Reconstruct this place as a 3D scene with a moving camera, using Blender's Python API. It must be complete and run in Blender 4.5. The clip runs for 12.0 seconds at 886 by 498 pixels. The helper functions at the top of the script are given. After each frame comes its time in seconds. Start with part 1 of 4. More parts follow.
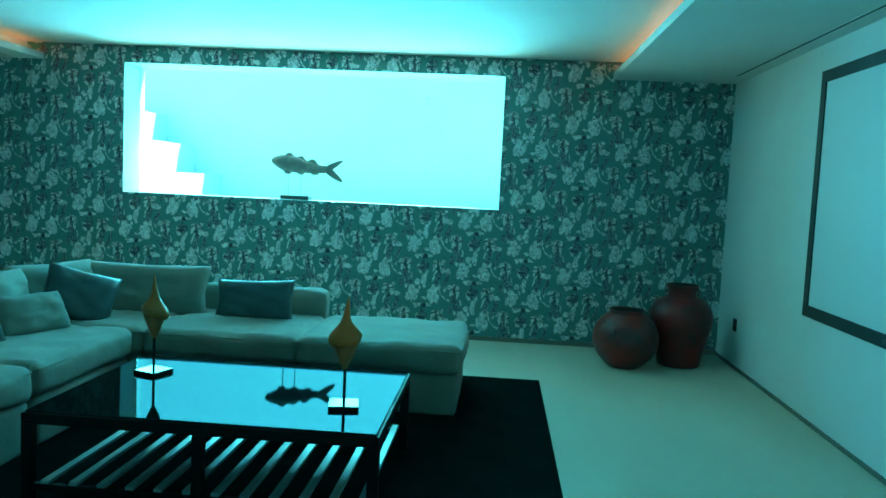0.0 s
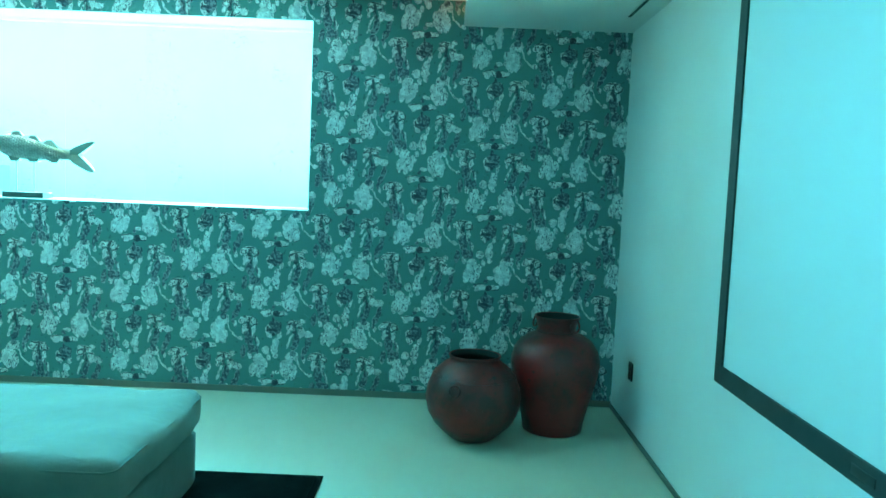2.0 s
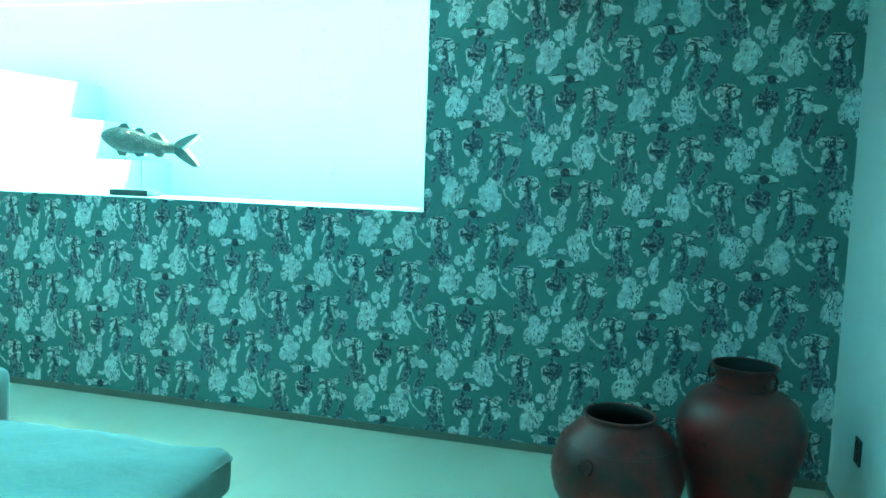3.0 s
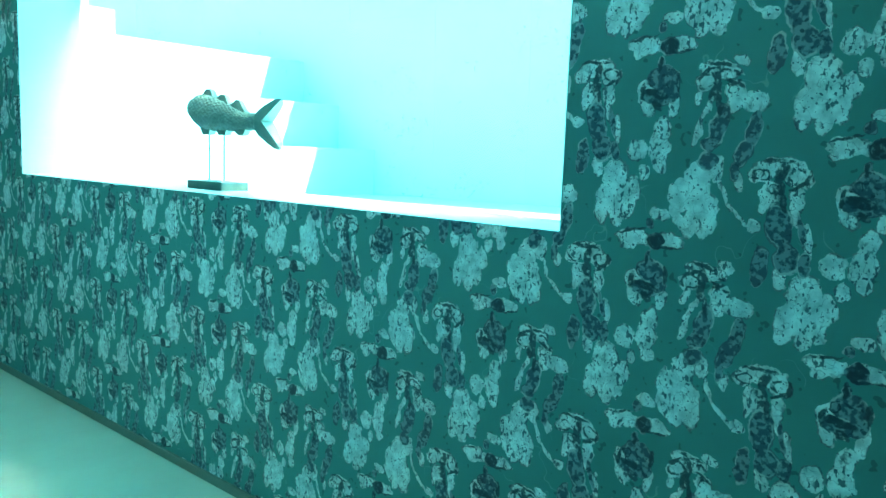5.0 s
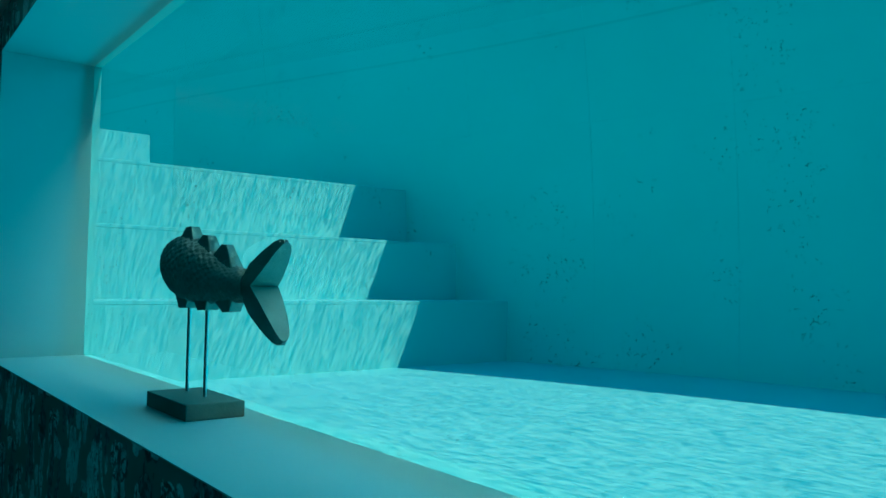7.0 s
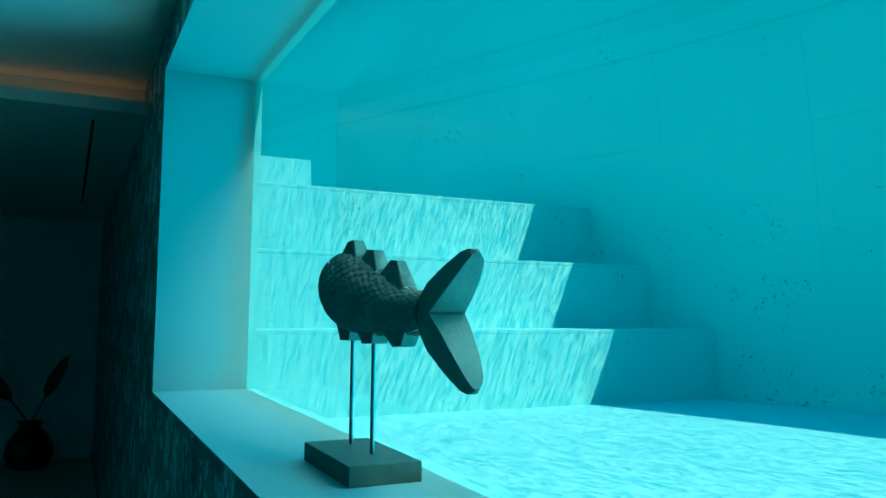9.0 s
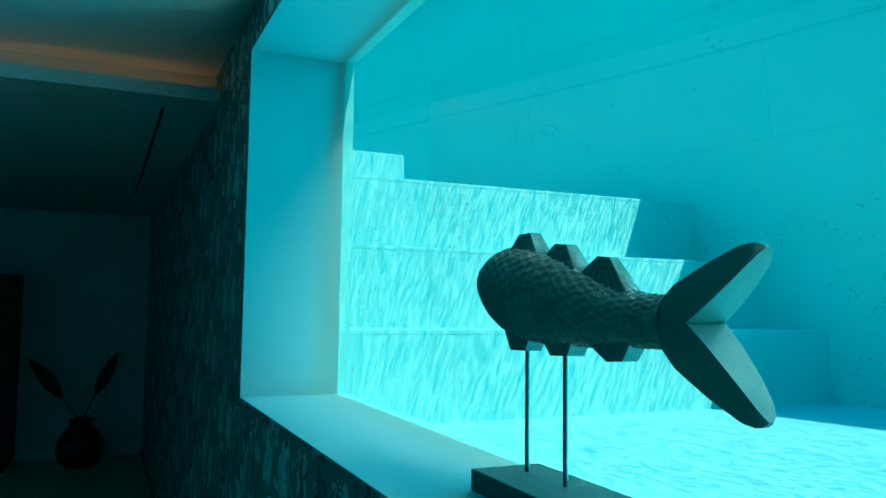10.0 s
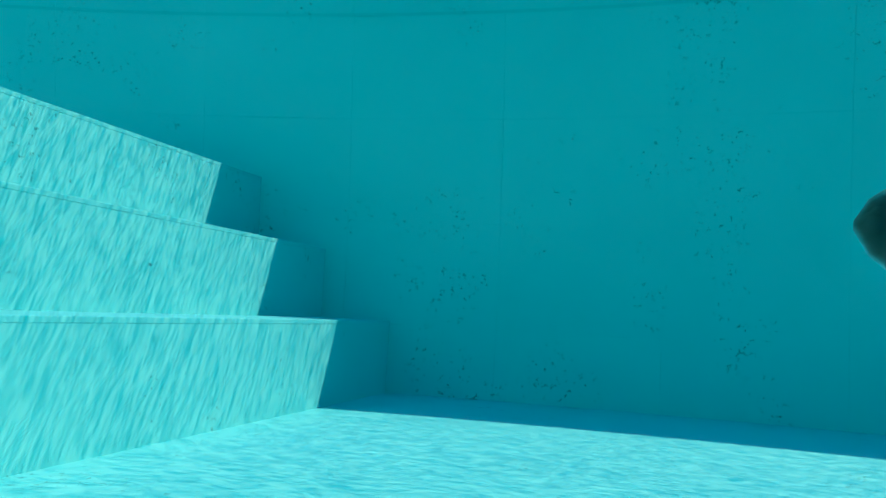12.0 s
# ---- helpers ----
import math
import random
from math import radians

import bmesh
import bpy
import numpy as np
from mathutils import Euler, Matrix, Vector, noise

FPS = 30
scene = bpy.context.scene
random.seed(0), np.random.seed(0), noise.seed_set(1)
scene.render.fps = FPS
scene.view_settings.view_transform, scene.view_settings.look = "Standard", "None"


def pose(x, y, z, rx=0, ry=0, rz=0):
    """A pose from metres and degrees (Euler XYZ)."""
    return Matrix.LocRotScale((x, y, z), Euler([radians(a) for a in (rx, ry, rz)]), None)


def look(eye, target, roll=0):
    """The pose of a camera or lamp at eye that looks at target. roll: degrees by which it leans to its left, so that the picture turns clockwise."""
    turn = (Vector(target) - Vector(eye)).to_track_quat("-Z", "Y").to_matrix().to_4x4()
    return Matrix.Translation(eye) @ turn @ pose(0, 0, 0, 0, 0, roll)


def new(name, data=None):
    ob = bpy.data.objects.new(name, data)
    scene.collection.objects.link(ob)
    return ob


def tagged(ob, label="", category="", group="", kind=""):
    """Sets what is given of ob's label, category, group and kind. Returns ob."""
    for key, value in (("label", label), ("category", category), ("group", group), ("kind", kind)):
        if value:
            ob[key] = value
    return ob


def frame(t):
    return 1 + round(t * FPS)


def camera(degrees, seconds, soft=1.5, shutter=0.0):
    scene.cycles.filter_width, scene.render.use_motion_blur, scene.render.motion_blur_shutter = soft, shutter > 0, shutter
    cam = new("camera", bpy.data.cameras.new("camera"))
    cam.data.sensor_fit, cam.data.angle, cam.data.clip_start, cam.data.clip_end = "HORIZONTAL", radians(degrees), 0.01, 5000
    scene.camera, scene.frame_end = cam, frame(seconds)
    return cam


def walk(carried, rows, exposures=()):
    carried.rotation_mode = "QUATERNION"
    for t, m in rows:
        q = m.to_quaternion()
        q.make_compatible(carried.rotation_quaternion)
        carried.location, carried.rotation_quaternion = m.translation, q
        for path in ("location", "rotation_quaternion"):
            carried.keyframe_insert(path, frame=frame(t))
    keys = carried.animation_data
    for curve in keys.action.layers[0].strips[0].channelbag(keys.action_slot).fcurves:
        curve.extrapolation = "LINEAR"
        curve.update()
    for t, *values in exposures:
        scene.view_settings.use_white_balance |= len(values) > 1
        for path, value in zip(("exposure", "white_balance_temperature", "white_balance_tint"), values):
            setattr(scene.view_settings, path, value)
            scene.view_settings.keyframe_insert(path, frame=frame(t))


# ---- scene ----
cam = camera(59.9, 12.0, soft=1.6)
PATH = [
    (0, (0.29, -1.662, 1.441), (0.151, 0.327, 1.281), 2.7),
    (0.5, (0.57, -1.128, 1.427), (0.728, 0.86, 1.275), 2.3),
    (1, (0.837, -0.608, 1.433), (1.042, 1.375, 1.276), 2.3),
    (1.5, (1.041, -0.061, 1.449), (1.213, 1.925, 1.29), 2.4),
    (2, (1.219, 0.471, 1.462), (1.212, 2.464, 1.295), 2.4),
    (2.5, (1.445, 1.031, 1.494), (1.149, 3.0, 1.306), 2.0),
    (4.5, (1.583, 3.363, 1.372), (0.508, 5.032, 1.127), 2.9),
    (5, (1.411, 3.832, 1.444), (0.112, 5.334, 1.203), 2.1),
    (5.5, (1.118, 4.215, 1.477), (-0.39, 5.527, 1.4), 1.3),
    (6, (0.816, 4.522, 1.521), (-0.723, 5.8, 1.56), 1.5),
    (6.5, (0.449, 4.893, 1.549), (-1.108, 6.146, 1.624), 1.2),
    (8.5, (-0.211, 5.333, 1.584), (-1.926, 6.349, 1.744), 0.9),
    (9, (-0.263, 5.308, 1.562), (-2.056, 6.179, 1.726), 0.6),
    (9.5, (-0.355, 5.273, 1.56), (-2.185, 6.065, 1.718), 0.7),
    (10, (-0.599, 5.147, 1.576), (-2.422, 5.956, 1.727), 0.8),
    (10.5, (-0.923, 5.085, 1.539), (-2.668, 6.051, 1.687), 0.9),
    (11, (-1.362, 5.091, 1.551), (-2.949, 6.3, 1.688), 1.4),
    (11.5, (-1.771, 5.086, 1.563), (-3.066, 6.604, 1.707), 1.9),
    (12, (-2.099, 5.157, 1.539), (-2.717, 7.052, 1.703), 3.0),
]
walk(cam, [(t, look(eye, target, roll)) for t, eye, target, roll in PATH],
     exposures=[(0, 3.85, 6900, 22), (0.5, 3.9, 6900, 23), (1.0, 4.2, 7000, 26), (1.5, 4.6, 7000, 27), (2.5, 4.84, 7000, 27), (4.5, 4.8, 6900, 25),
                (5.0, 4.45, 6800, 23), (5.5, 2.25, 5900, 13), (6.0, 0.88, 5250, 8), (6.5, 0.55, 5200, 8), (8.5, 1.08, 5250, 8), (9.5, 1.32, 5300, 8),
                (10.5, 1.40, 5350, 8), (11.5, 1.02, 5350, 8), (12.0, 0.80, 5300, 8)])

# ---------------------------------------------------------------- plan, in metres
YW, YG, YP = 5.61, 5.96, 6.06            # wallpapered wall, glass, pool side of that wall
WX0, WX1, WZ0, WZ1 = -3.373, 0.290, 1.252, 2.495   # window opening
XR, XL, YB = 2.384, -9.35, -4.6          # side walls, back wall
ZS, ZC = 2.50, 2.66                     # dropped soffit, raised ceiling
CR, CL = 1.278, -4.180                  # edges of the soffits
PF, PY, WATER = 1.068, 10.516, 3.375     # pool floor, far pool wall, water level
PX0, PX1 = -9.4, 6.5                    # ends of the pool

# ---------------------------------------------------------------- light
world = bpy.data.worlds.new("sky")
scene.world = world
world.use_nodes = True
wn = world.node_tree
sky = wn.nodes.new("ShaderNodeTexSky")
sky.sky_type, sky.sun_disc = "NISHITA", False
sky.ozone_density, sky.dust_density = 5.0, 0.3
sky.sun_elevation, sky.sun_rotation = radians(52.7), math.atan2(0.60, 0.473)
wn.nodes["Background"].inputs["Strength"].default_value = 0.150
wn.links.new(sky.outputs[0], wn.nodes["Background"].inputs["Color"])

sun = new("sun", bpy.data.lights.new("sun", "SUN"))
sun.data.energy, sun.data.angle, sun.data.color = 3.7, radians(0.3), (1.0, 0.82, 0.56)
sun.matrix_world = look((0.60 * 9, 0.473 * 9 + 8, 12), (0, 8, 3))

# daylight that the pool sends into the room, in the opening just before the glass
glow = new("window_daylight", bpy.data.lights.new("window_daylight", "AREA"))
glow.data.shape, glow.data.size, glow.data.size_y = "RECTANGLE", WX1 - WX0 - 0.04, WZ1 - WZ0 - 0.04
glow.data.energy, glow.data.color, glow.data.spread = 10.6, (0.016, 0.82, 0.98), radians(116)
glow.matrix_world = look(((WX0 + WX1) / 2, YG - 0.034, (WZ0 + WZ1) / 2), ((WX0 + WX1) / 2, 0, (WZ0 + WZ1) / 2 + 0.20))


# ---------------------------------------------------------------- material helpers
class Mat:
    """A node material with short ways to add nodes."""

    def __init__(self, name):
        self.m = bpy.data.materials.new(name)
        self.m.use_nodes = True
        self.t = self.m.node_tree
        self.b = self.t.nodes["Principled BSDF"]
        self.out = self.t.nodes["Material Output"]

    def add(self, kind, **props):
        n = self.t.nodes.new(kind)
        for k, v in props.items():
            setattr(n, k, v)
        return n

    def link(self, a, b):
        self.t.links.new(a, b)

    def put(self, socket, value):
        if isinstance(value, bpy.types.NodeSocket):
            self.link(value, socket)
        else:
            socket.default_value = value

    def math(self, op, a, b=0.0, c=None, clamp=False):
        n = self.add("ShaderNodeMath", operation=op, use_clamp=clamp)
        self.put(n.inputs[0], a)
        self.put(n.inputs[1], b)
        if c is not None:
            self.put(n.inputs[2], c)
        return n.outputs[0]

    def coords(self, space="Object", scale=(1, 1, 1), loc=(0, 0, 0), rot=(0, 0, 0)):
        c = self.add("ShaderNodeNewGeometry").outputs["Position"] if space == "World" else self.add("ShaderNodeTexCoord").outputs[space]
        mp = self.add("ShaderNodeMapping")
        mp.inputs["Scale"].default_value, mp.inputs["Location"].default_value, mp.inputs["Rotation"].default_value = scale, loc, rot
        self.link(c, mp.inputs[0])
        return mp.outputs[0]

    def noise(self, vec, scale, detail=4.0, rough=0.55, warp=0.0):
        n = self.add("ShaderNodeTexNoise")
        self.link(vec, n.inputs["Vector"])
        n.inputs["Scale"].default_value, n.inputs["Detail"].default_value = scale, detail
        n.inputs["Roughness"].default_value, n.inputs["Distortion"].default_value = rough, warp
        return n.outputs[0]

    def span(self, v, a, b, c=0.0, d=1.0, smooth=False):
        n = self.add("ShaderNodeMapRange")
        n.interpolation_type = "SMOOTHSTEP" if smooth else "LINEAR"
        self.put(n.inputs[0], v)
        for i, x in zip((1, 2, 3, 4), (a, b, c, d)):
            self.put(n.inputs[i], x)
        return n.outputs[0]

    def mix(self, f, a, b, blend="MIX"):
        n = self.add("ShaderNodeMix", data_type="RGBA", blend_type=blend)
        self.put(n.inputs[0], f)
        for i, x in ((6, a), (7, b)):
            self.put(n.inputs[i], (*x, 1) if isinstance(x, tuple) else x)
        return n.outputs[2]

    def bump(self, height, strength=0.2, distance=0.01):
        n = self.add("ShaderNodeBump")
        n.inputs["Strength"].default_value, n.inputs["Distance"].default_value = strength, distance
        self.link(height, n.inputs["Height"])
        self.link(n.outputs[0], self.b.inputs["Normal"])

    def set(self, color=None, rough=None, metal=None, **more):
        for key, v in (("Base Color", color), ("Roughness", rough), ("Metallic", metal), *((k.replace("_", " "), v) for k, v in more.items())):
            if v is not None:
                self.put(self.b.inputs[key], (*v, 1) if isinstance(v, tuple) and len(v) == 3 else v)
        return self


def plain(name, a, b, rough=0.5, scale=6.0, grain=60.0, bump=0.1, metal=0.0, space="Object", stretch=(1, 1, 1), dist=0.004):
    """Two near colours in blotches, with fine grain and relief."""
    m = Mat(name)
    v = m.coords(space, stretch)
    big, fine = m.noise(v, scale, 3), m.noise(v, grain, 3, 0.6)
    f = m.math("ADD", m.math("MULTIPLY", m.span(big, 0.3, 0.7), 0.65), m.math("MULTIPLY", fine, 0.35))
    m.set(m.mix(f, a, b), m.span(big, 0.25, 0.75, max(rough - 0.07, 0.02), min(rough + 0.07, 1)), metal)
    m.bump(fine, bump, dist)
    return m


# ---------------------------------------------------------------- materials
def wallpaper_material():
    """Teal paper with a half-drop repeat of pale jellyfish-like figures, one tall, one mirrored with a cap, one hatted."""
    m = Mat("printed_wallpaper")
    W, H, S = 0.475, 0.472, 0.236
    geo = m.add("ShaderNodeNewGeometry").outputs["Position"]
    warp = m.add("ShaderNodeTexNoise")
    m.link(geo, warp.inputs["Vector"])
    warp.inputs["Scale"].default_value, warp.inputs["Detail"].default_value = 34.0, 4.0
    off = m.add("ShaderNodeVectorMath", operation="SUBTRACT")
    m.link(warp.outputs["Color"], off.inputs[0])
    off.inputs[1].default_value = (0.5, 0.5, 0.5)
    sc = m.add("ShaderNodeVectorMath", operation="MULTIPLY_ADD")
    m.link(off.outputs[0], sc.inputs[0])
    sc.inputs[1].default_value = (0.024, 0.024, 0.024)
    m.link(geo, sc.inputs[2])
    sep = m.add("ShaderNodeSeparateXYZ")
    m.link(sc.outputs[0], sep.inputs[0])
    px, pz = sep.outputs[0], sep.outputs[2]

    def cell(x0, z0):
        """Coordinates round the middle of a figure whose one example stands at x0, z0."""
        a = m.math("DIVIDE", m.math("SUBTRACT", px, x0 - W / 2), W)
        i = m.math("FLOOR", a)
        u = m.math("MULTIPLY", m.math("SUBTRACT", m.math("FRACT", a), 0.5), W)
        z = m.math("ADD", m.math("SUBTRACT", pz, z0 - H / 2), m.math("MULTIPLY", i, S))
        v = m.math("MULTIPLY", m.math("SUBTRACT", m.math("FRACT", m.math("DIVIDE", z, H)), 0.5), H)
        c = m.add("ShaderNodeCombineXYZ")
        m.link(u, c.inputs[0])
        m.link(v, c.inputs[1])
        c.inputs[2].default_value = 1.0
        return c.outputs[0]

    def ovals(vec, rows):
        """Least scaled distance to any of the ovals (x, z, half width, half height, lean)."""
        best = None
        for x, z, w, h, lean in rows:
            c, n = math.cos(radians(lean)), math.sin(radians(lean))
            ds = []
            for ax, az, r in ((c, n, w), (-n, c, h)):
                dot = m.add("ShaderNodeVectorMath", operation="DOT_PRODUCT")
                m.link(vec, dot.inputs[0])
                dot.inputs[1].default_value = (ax / r, az / r, -(x * ax + z * az) / r)
                ds.append(dot.outputs["Value"])
            far = m.math("MULTIPLY_ADD", ds[0], ds[0], m.math("MULTIPLY", ds[1], ds[1]))
            best = far if best is None else m.math("MINIMUM", best, far)
        return m.math("SQRT", best)

    def drawn(head, middle, **kinds):
        """One figure: least distances to its pale, half-tone, outlined and inked ovals."""
        c = cell(head[0] + middle[0], head[1] + middle[1])
        return {k: ovals(c, [(x - middle[0], z - middle[1], w, h, a) for x, z, w, h, a in rows]) for k, rows in kinds.items()}

    tall_head = [(-0.003, 0.015, 0.057, 0.024, 0), (-0.047, -0.002, 0.025, 0.02, 15), (0.038, -0.006, 0.029, 0.026, -15), 
                (-0.018, -0.046, 0.028, 0.031, 0), (-0.032, -0.066, 0.011, 0.027, -10), (0.037, -0.054, 0.016, 0.031, 8), 
                (0.036, -0.091, 0.0089, 0.033, 18), (0.065, -0.141, 0.0099, 0.04, 8)]
    tall_skirt = [(0.069, -0.261, 0.038, 0.049, 0), (0.036, -0.33, 0.025, 0.052, -6), (0.1, -0.316, 0.028, 0.051, 6), 
                 (0.076, -0.363, 0.019, 0.025, 0), (0.066, -0.311, 0.039, 0.051, 0), (0.123, -0.283, 0.019, 0.033, 12), 
                 (0.014, -0.232, 0.016, 0.029, 10)]
    tall = drawn((0.854, 1.43), (0.038, -0.167), pale=tall_head + tall_skirt,
                 grey=[(0.004, -0.116, 0.029, 0.056, 8), (0.024, -0.188, 0.029, 0.036, 6), (0.062, -0.194, 0.015, 0.029, 0), 
                       (0.05, -0.12, 0.0078, 0.04, 14), (-0.032, -0.209, 0.019, 0.048, -5)],
                 ring=[(-0.042, -0.002, 0.017, 0.013, 0), (0.042, -0.006, 0.022, 0.015, -20), (-0.014, -0.034, 0.01, 0.01, 0)],
                 ink=[(0.001, 0, 0.011, 0.024, -20), (0, -0.034, 0.014, 0.02, 0), (0.011, -0.062, 0.0068, 0.022, 6), (-0.008, 0.028, 0.038, 0.0044, -4), (0.039, -0.025, 0.022, 0.0044, 30), (0.058, -0.007, 0.0044, 0.02, -10)])
    capped_head = [(-0.002, 0.018, 0.054, 0.023, -8), (-0.035, -0.01, 0.028, 0.023, 20), (0.038, -0.029, 0.025, 0.026, -10), 
                  (0.036, -0.057, 0.019, 0.026, 0), (-0.047, -0.046, 0.011, 0.021, -15), (-0.026, -0.073, 0.0079, 0.044, -28), 
                  (-0.044, -0.125, 0.0089, 0.04, -18), (0.079, -0.055, 0.039, 0.025, -8)]
    capped_skirt = [(0.007, -0.21, 0.02, 0.033, 0), (-0.038, -0.232, 0.031, 0.048, -10), (-0.07, -0.278, 0.034, 0.044, 10), 
                   (-0.011, -0.321, 0.028, 0.057, -4), (-0.048, -0.34, 0.022, 0.04, -8), (-0.036, -0.283, 0.04, 0.047, 0), 
                   (-0.125, -0.326, 0.028, 0.015, -8), (-0.08, -0.331, 0.014, 0.037, 30), (0.026, -0.26, 0.0068, 0.035, 18), 
                   (0.061, -0.312, 0.0066, 0.039, 48), (0.103, -0.335, 0.019, 0.016, -12), (0.049, 0.037, 0.022, 0.013, -22), 
                   (0.063, -0.238, 0.012, 0.023, 0)]
    capped = drawn((1.174, 1.41), (-0.011, -0.152), pale=capped_head + capped_skirt,
                   grey=[(0.005, -0.111, 0.023, 0.056, -12), (-0.012, -0.15, 0.025, 0.019, 0), (-0.015, -0.19, 0.024, 0.023, 0), 
                         (0.087, -0.12, 0.018, 0.046, -8), (0.066, -0.17, 0.021, 0.035, -20), (0.051, -0.211, 0.011, 0.027, 0)],
                   ring=[(-0.033, -0.008, 0.022, 0.016, 15), (0.023, 0.001, 0.025, 0.015, -20), (0.033, -0.029, 0.0095, 0.01, 0)],
                   ink=[(-0.004, 0, 0.0087, 0.026, 8), (-0.008, -0.034, 0.012, 0.021, -10), (0.003, -0.061, 0.0068, 0.025, 0), (-0.001, 0.031, 0.033, 0.0041, -10), (-0.034, 0.013, 0.026, 0.0041, 25), (0.037, -0.012, 0.023, 0.004, -25)])
    hatted_head = [(-0.05, 0.008, 0.052, 0.021, -4), (-0.064, -0.008, 0.024, 0.016, 20), (0.04, 0.007, 0.042, 0.019, -4), 
                  (-0.039, -0.124, 0.025, 0.045, 12), (-0.052, -0.093, 0.015, 0.024, -20), (0.031, -0.142, 0.014, 0.032, -10), 
                  (0.005, -0.197, 0.023, 0.036, -8), (-0.001, -0.24, 0.029, 0.043, 0)]
    hatted_skirt = [(0.005, -0.285, 0.018, 0.021, 0), (-0.06, -0.249, 0.028, 0.031, 0), (-0.037, -0.3, 0.015, 0.022, 0)]
    hatted = drawn((1.036, 1.486), (-0.01, -0.126), pale=hatted_head + hatted_skirt,
                   grey=[(0.007, 0.003, 0.025, 0.023, 0), (-0.012, 0.047, 0.013, 0.015, 0), (-0.011, -0.038, 0.0094, 0.019, 0), 
                         (-0.001, -0.073, 0.041, 0.03, 0), (-0.016, -0.119, 0.044, 0.019, -10), (0.019, -0.108, 0.023, 0.025, 0)],
                   ring=[(0.008, 0.002, 0.019, 0.018, 0), (-0.03, -0.078, 0.011, 0.012, 0)],
                   ink=[(0.01, 0.003, 0.017, 0.019, 0), (-0.057, 0.025, 0.036, 0.0032, 12), (0.044, -0.011, 0.03, 0.0031, 8), 
                        (-0.017, -0.11, 0.029, 0.0085, -10), (0.038, -0.078, 0.0061, 0.023, 0), (-0.01, -0.139, 0.015, 0.0085, -40), 
                        (-0.013, -0.04, 0.0042, 0.017, 0), (-0.053, -0.103, 0.0053, 0.019, -10)])
    least = lambda k: m.math("MINIMUM", m.math("MINIMUM", tall[k], capped[k]), hatted[k])
    light, half, curl, ink = least("pale"), least("grey"), least("ring"), least("ink")
    ragged = m.math("MULTIPLY", m.math("SUBTRACT", m.noise(geo, 44.0, 4, 0.65), 0.48), 0.60)
    light, half = m.math("ADD", light, ragged), m.math("ADD", half, m.math("MULTIPLY", ragged, 0.45))
    whole = m.math("MINIMUM", light, half)
    wash, fine, broad = m.noise(geo, 30.0, 4, 0.62), m.noise(geo, 120.0, 2, 0.5), m.noise(geo, 1.7, 2)
    ground = m.mix(m.span(broad, 0.3, 0.7), (0.018, 0.212, 0.206), (0.024, 0.238, 0.230))
    # pale wash with soft clouds, thin veins and scattered pinholes
    body = m.mix(m.span(wash, 0.34, 0.62), (0.34, 0.50, 0.52), (0.72, 0.90, 0.90))
    veins = m.math("ABSOLUTE", m.math("SUBTRACT", m.noise(geo, 26.0, 2, 0.5), 0.5))
    body = m.mix(m.span(veins, 0.012, 0.004, 0.0, 0.55), body, (0.12, 0.17, 0.21))
    body = m.mix(m.span(fine, 0.635, 0.655), body, (0.06, 0.08, 0.12))
    dashes = m.noise(m.coords("World", (1.0, 1.0, 0.55)), 95.0, 2, 0.5)
    drift = m.span(m.noise(m.coords("World", (1.0, 1.0, 0.35)), 19.0, 2), 0.46, 0.54)
    body = m.mix(m.math("MULTIPLY", m.span(dashes, 0.555, 0.585), m.math("MULTIPLY", drift, 0.9)), body, (0.035, 0.05, 0.085))
    # half-tone stems, mottled with dark holes and a light rim
    holes = m.span(m.noise(geo, 62.0, 2, 0.5), 0.46, 0.56)
    stem = m.mix(holes, (0.040, 0.068, 0.098), (0.17, 0.27, 0.305))
    stem = m.mix(m.math("MULTIPLY", m.span(m.noise(geo, 80.0, 2, 0.5), 0.60, 0.63), 0.9), stem, (0.018, 0.022, 0.045))
    stem = m.mix(m.math("MULTIPLY", m.math("MULTIPLY", m.span(half, 0.80, 0.88), m.span(half, 1.0, 0.95)), m.span(m.noise(geo, 15.0, 1), 0.50, 0.55)), stem, (0.36, 0.50, 0.52))
    body = m.mix(m.span(half, 1.03, 0.96), body, stem)
    # broken dark outline just inside the edge
    edge = m.math("MULTIPLY", m.span(whole, 0.86, 0.91), m.span(m.noise(geo, 17.0, 2), 0.47, 0.53))
    body = m.mix(m.math("MULTIPLY", edge, 0.8), body, (0.035, 0.045, 0.075))
    ringed = m.math("MULTIPLY", m.span(m.math("ABSOLUTE", m.math("SUBTRACT", curl, 1.0)), 0.22, 0.10), m.span(m.noise(geo, 52.0, 2), 0.42, 0.50))
    inked = m.math("MAXIMUM", m.math("MULTIPLY", m.span(ink, 1.30, 0.98), m.span(m.noise(geo, 75.0, 2), 0.36, 0.46, 0.25, 1.0)), ringed)
    body = m.mix(m.math("MULTIPLY", inked, 0.93), body, (0.012, 0.014, 0.032))
    specks = m.math("MULTIPLY", m.span(m.noise(geo, 40.0, 1, 0.4), 0.71, 0.73), 0.7)
    ground = m.mix(specks, ground, (0.006, 0.06, 0.07))
    thread = m.math("MULTIPLY", m.span(m.math("ABSOLUTE", m.math("SUBTRACT", m.noise(geo, 8.0, 2, 0.5), 0.5)), 0.005, 0.002), m.span(m.noise(geo, 6.0, 1), 0.57, 0.6))
    ground = m.mix(m.math("MULTIPLY", thread, 0.45), ground, (0.22, 0.46, 0.44))
    has = m.math("MAXIMUM", m.span(whole, 1.03, 0.99), m.math("MULTIPLY", m.span(ink, 1.05, 0.95), 0.9))
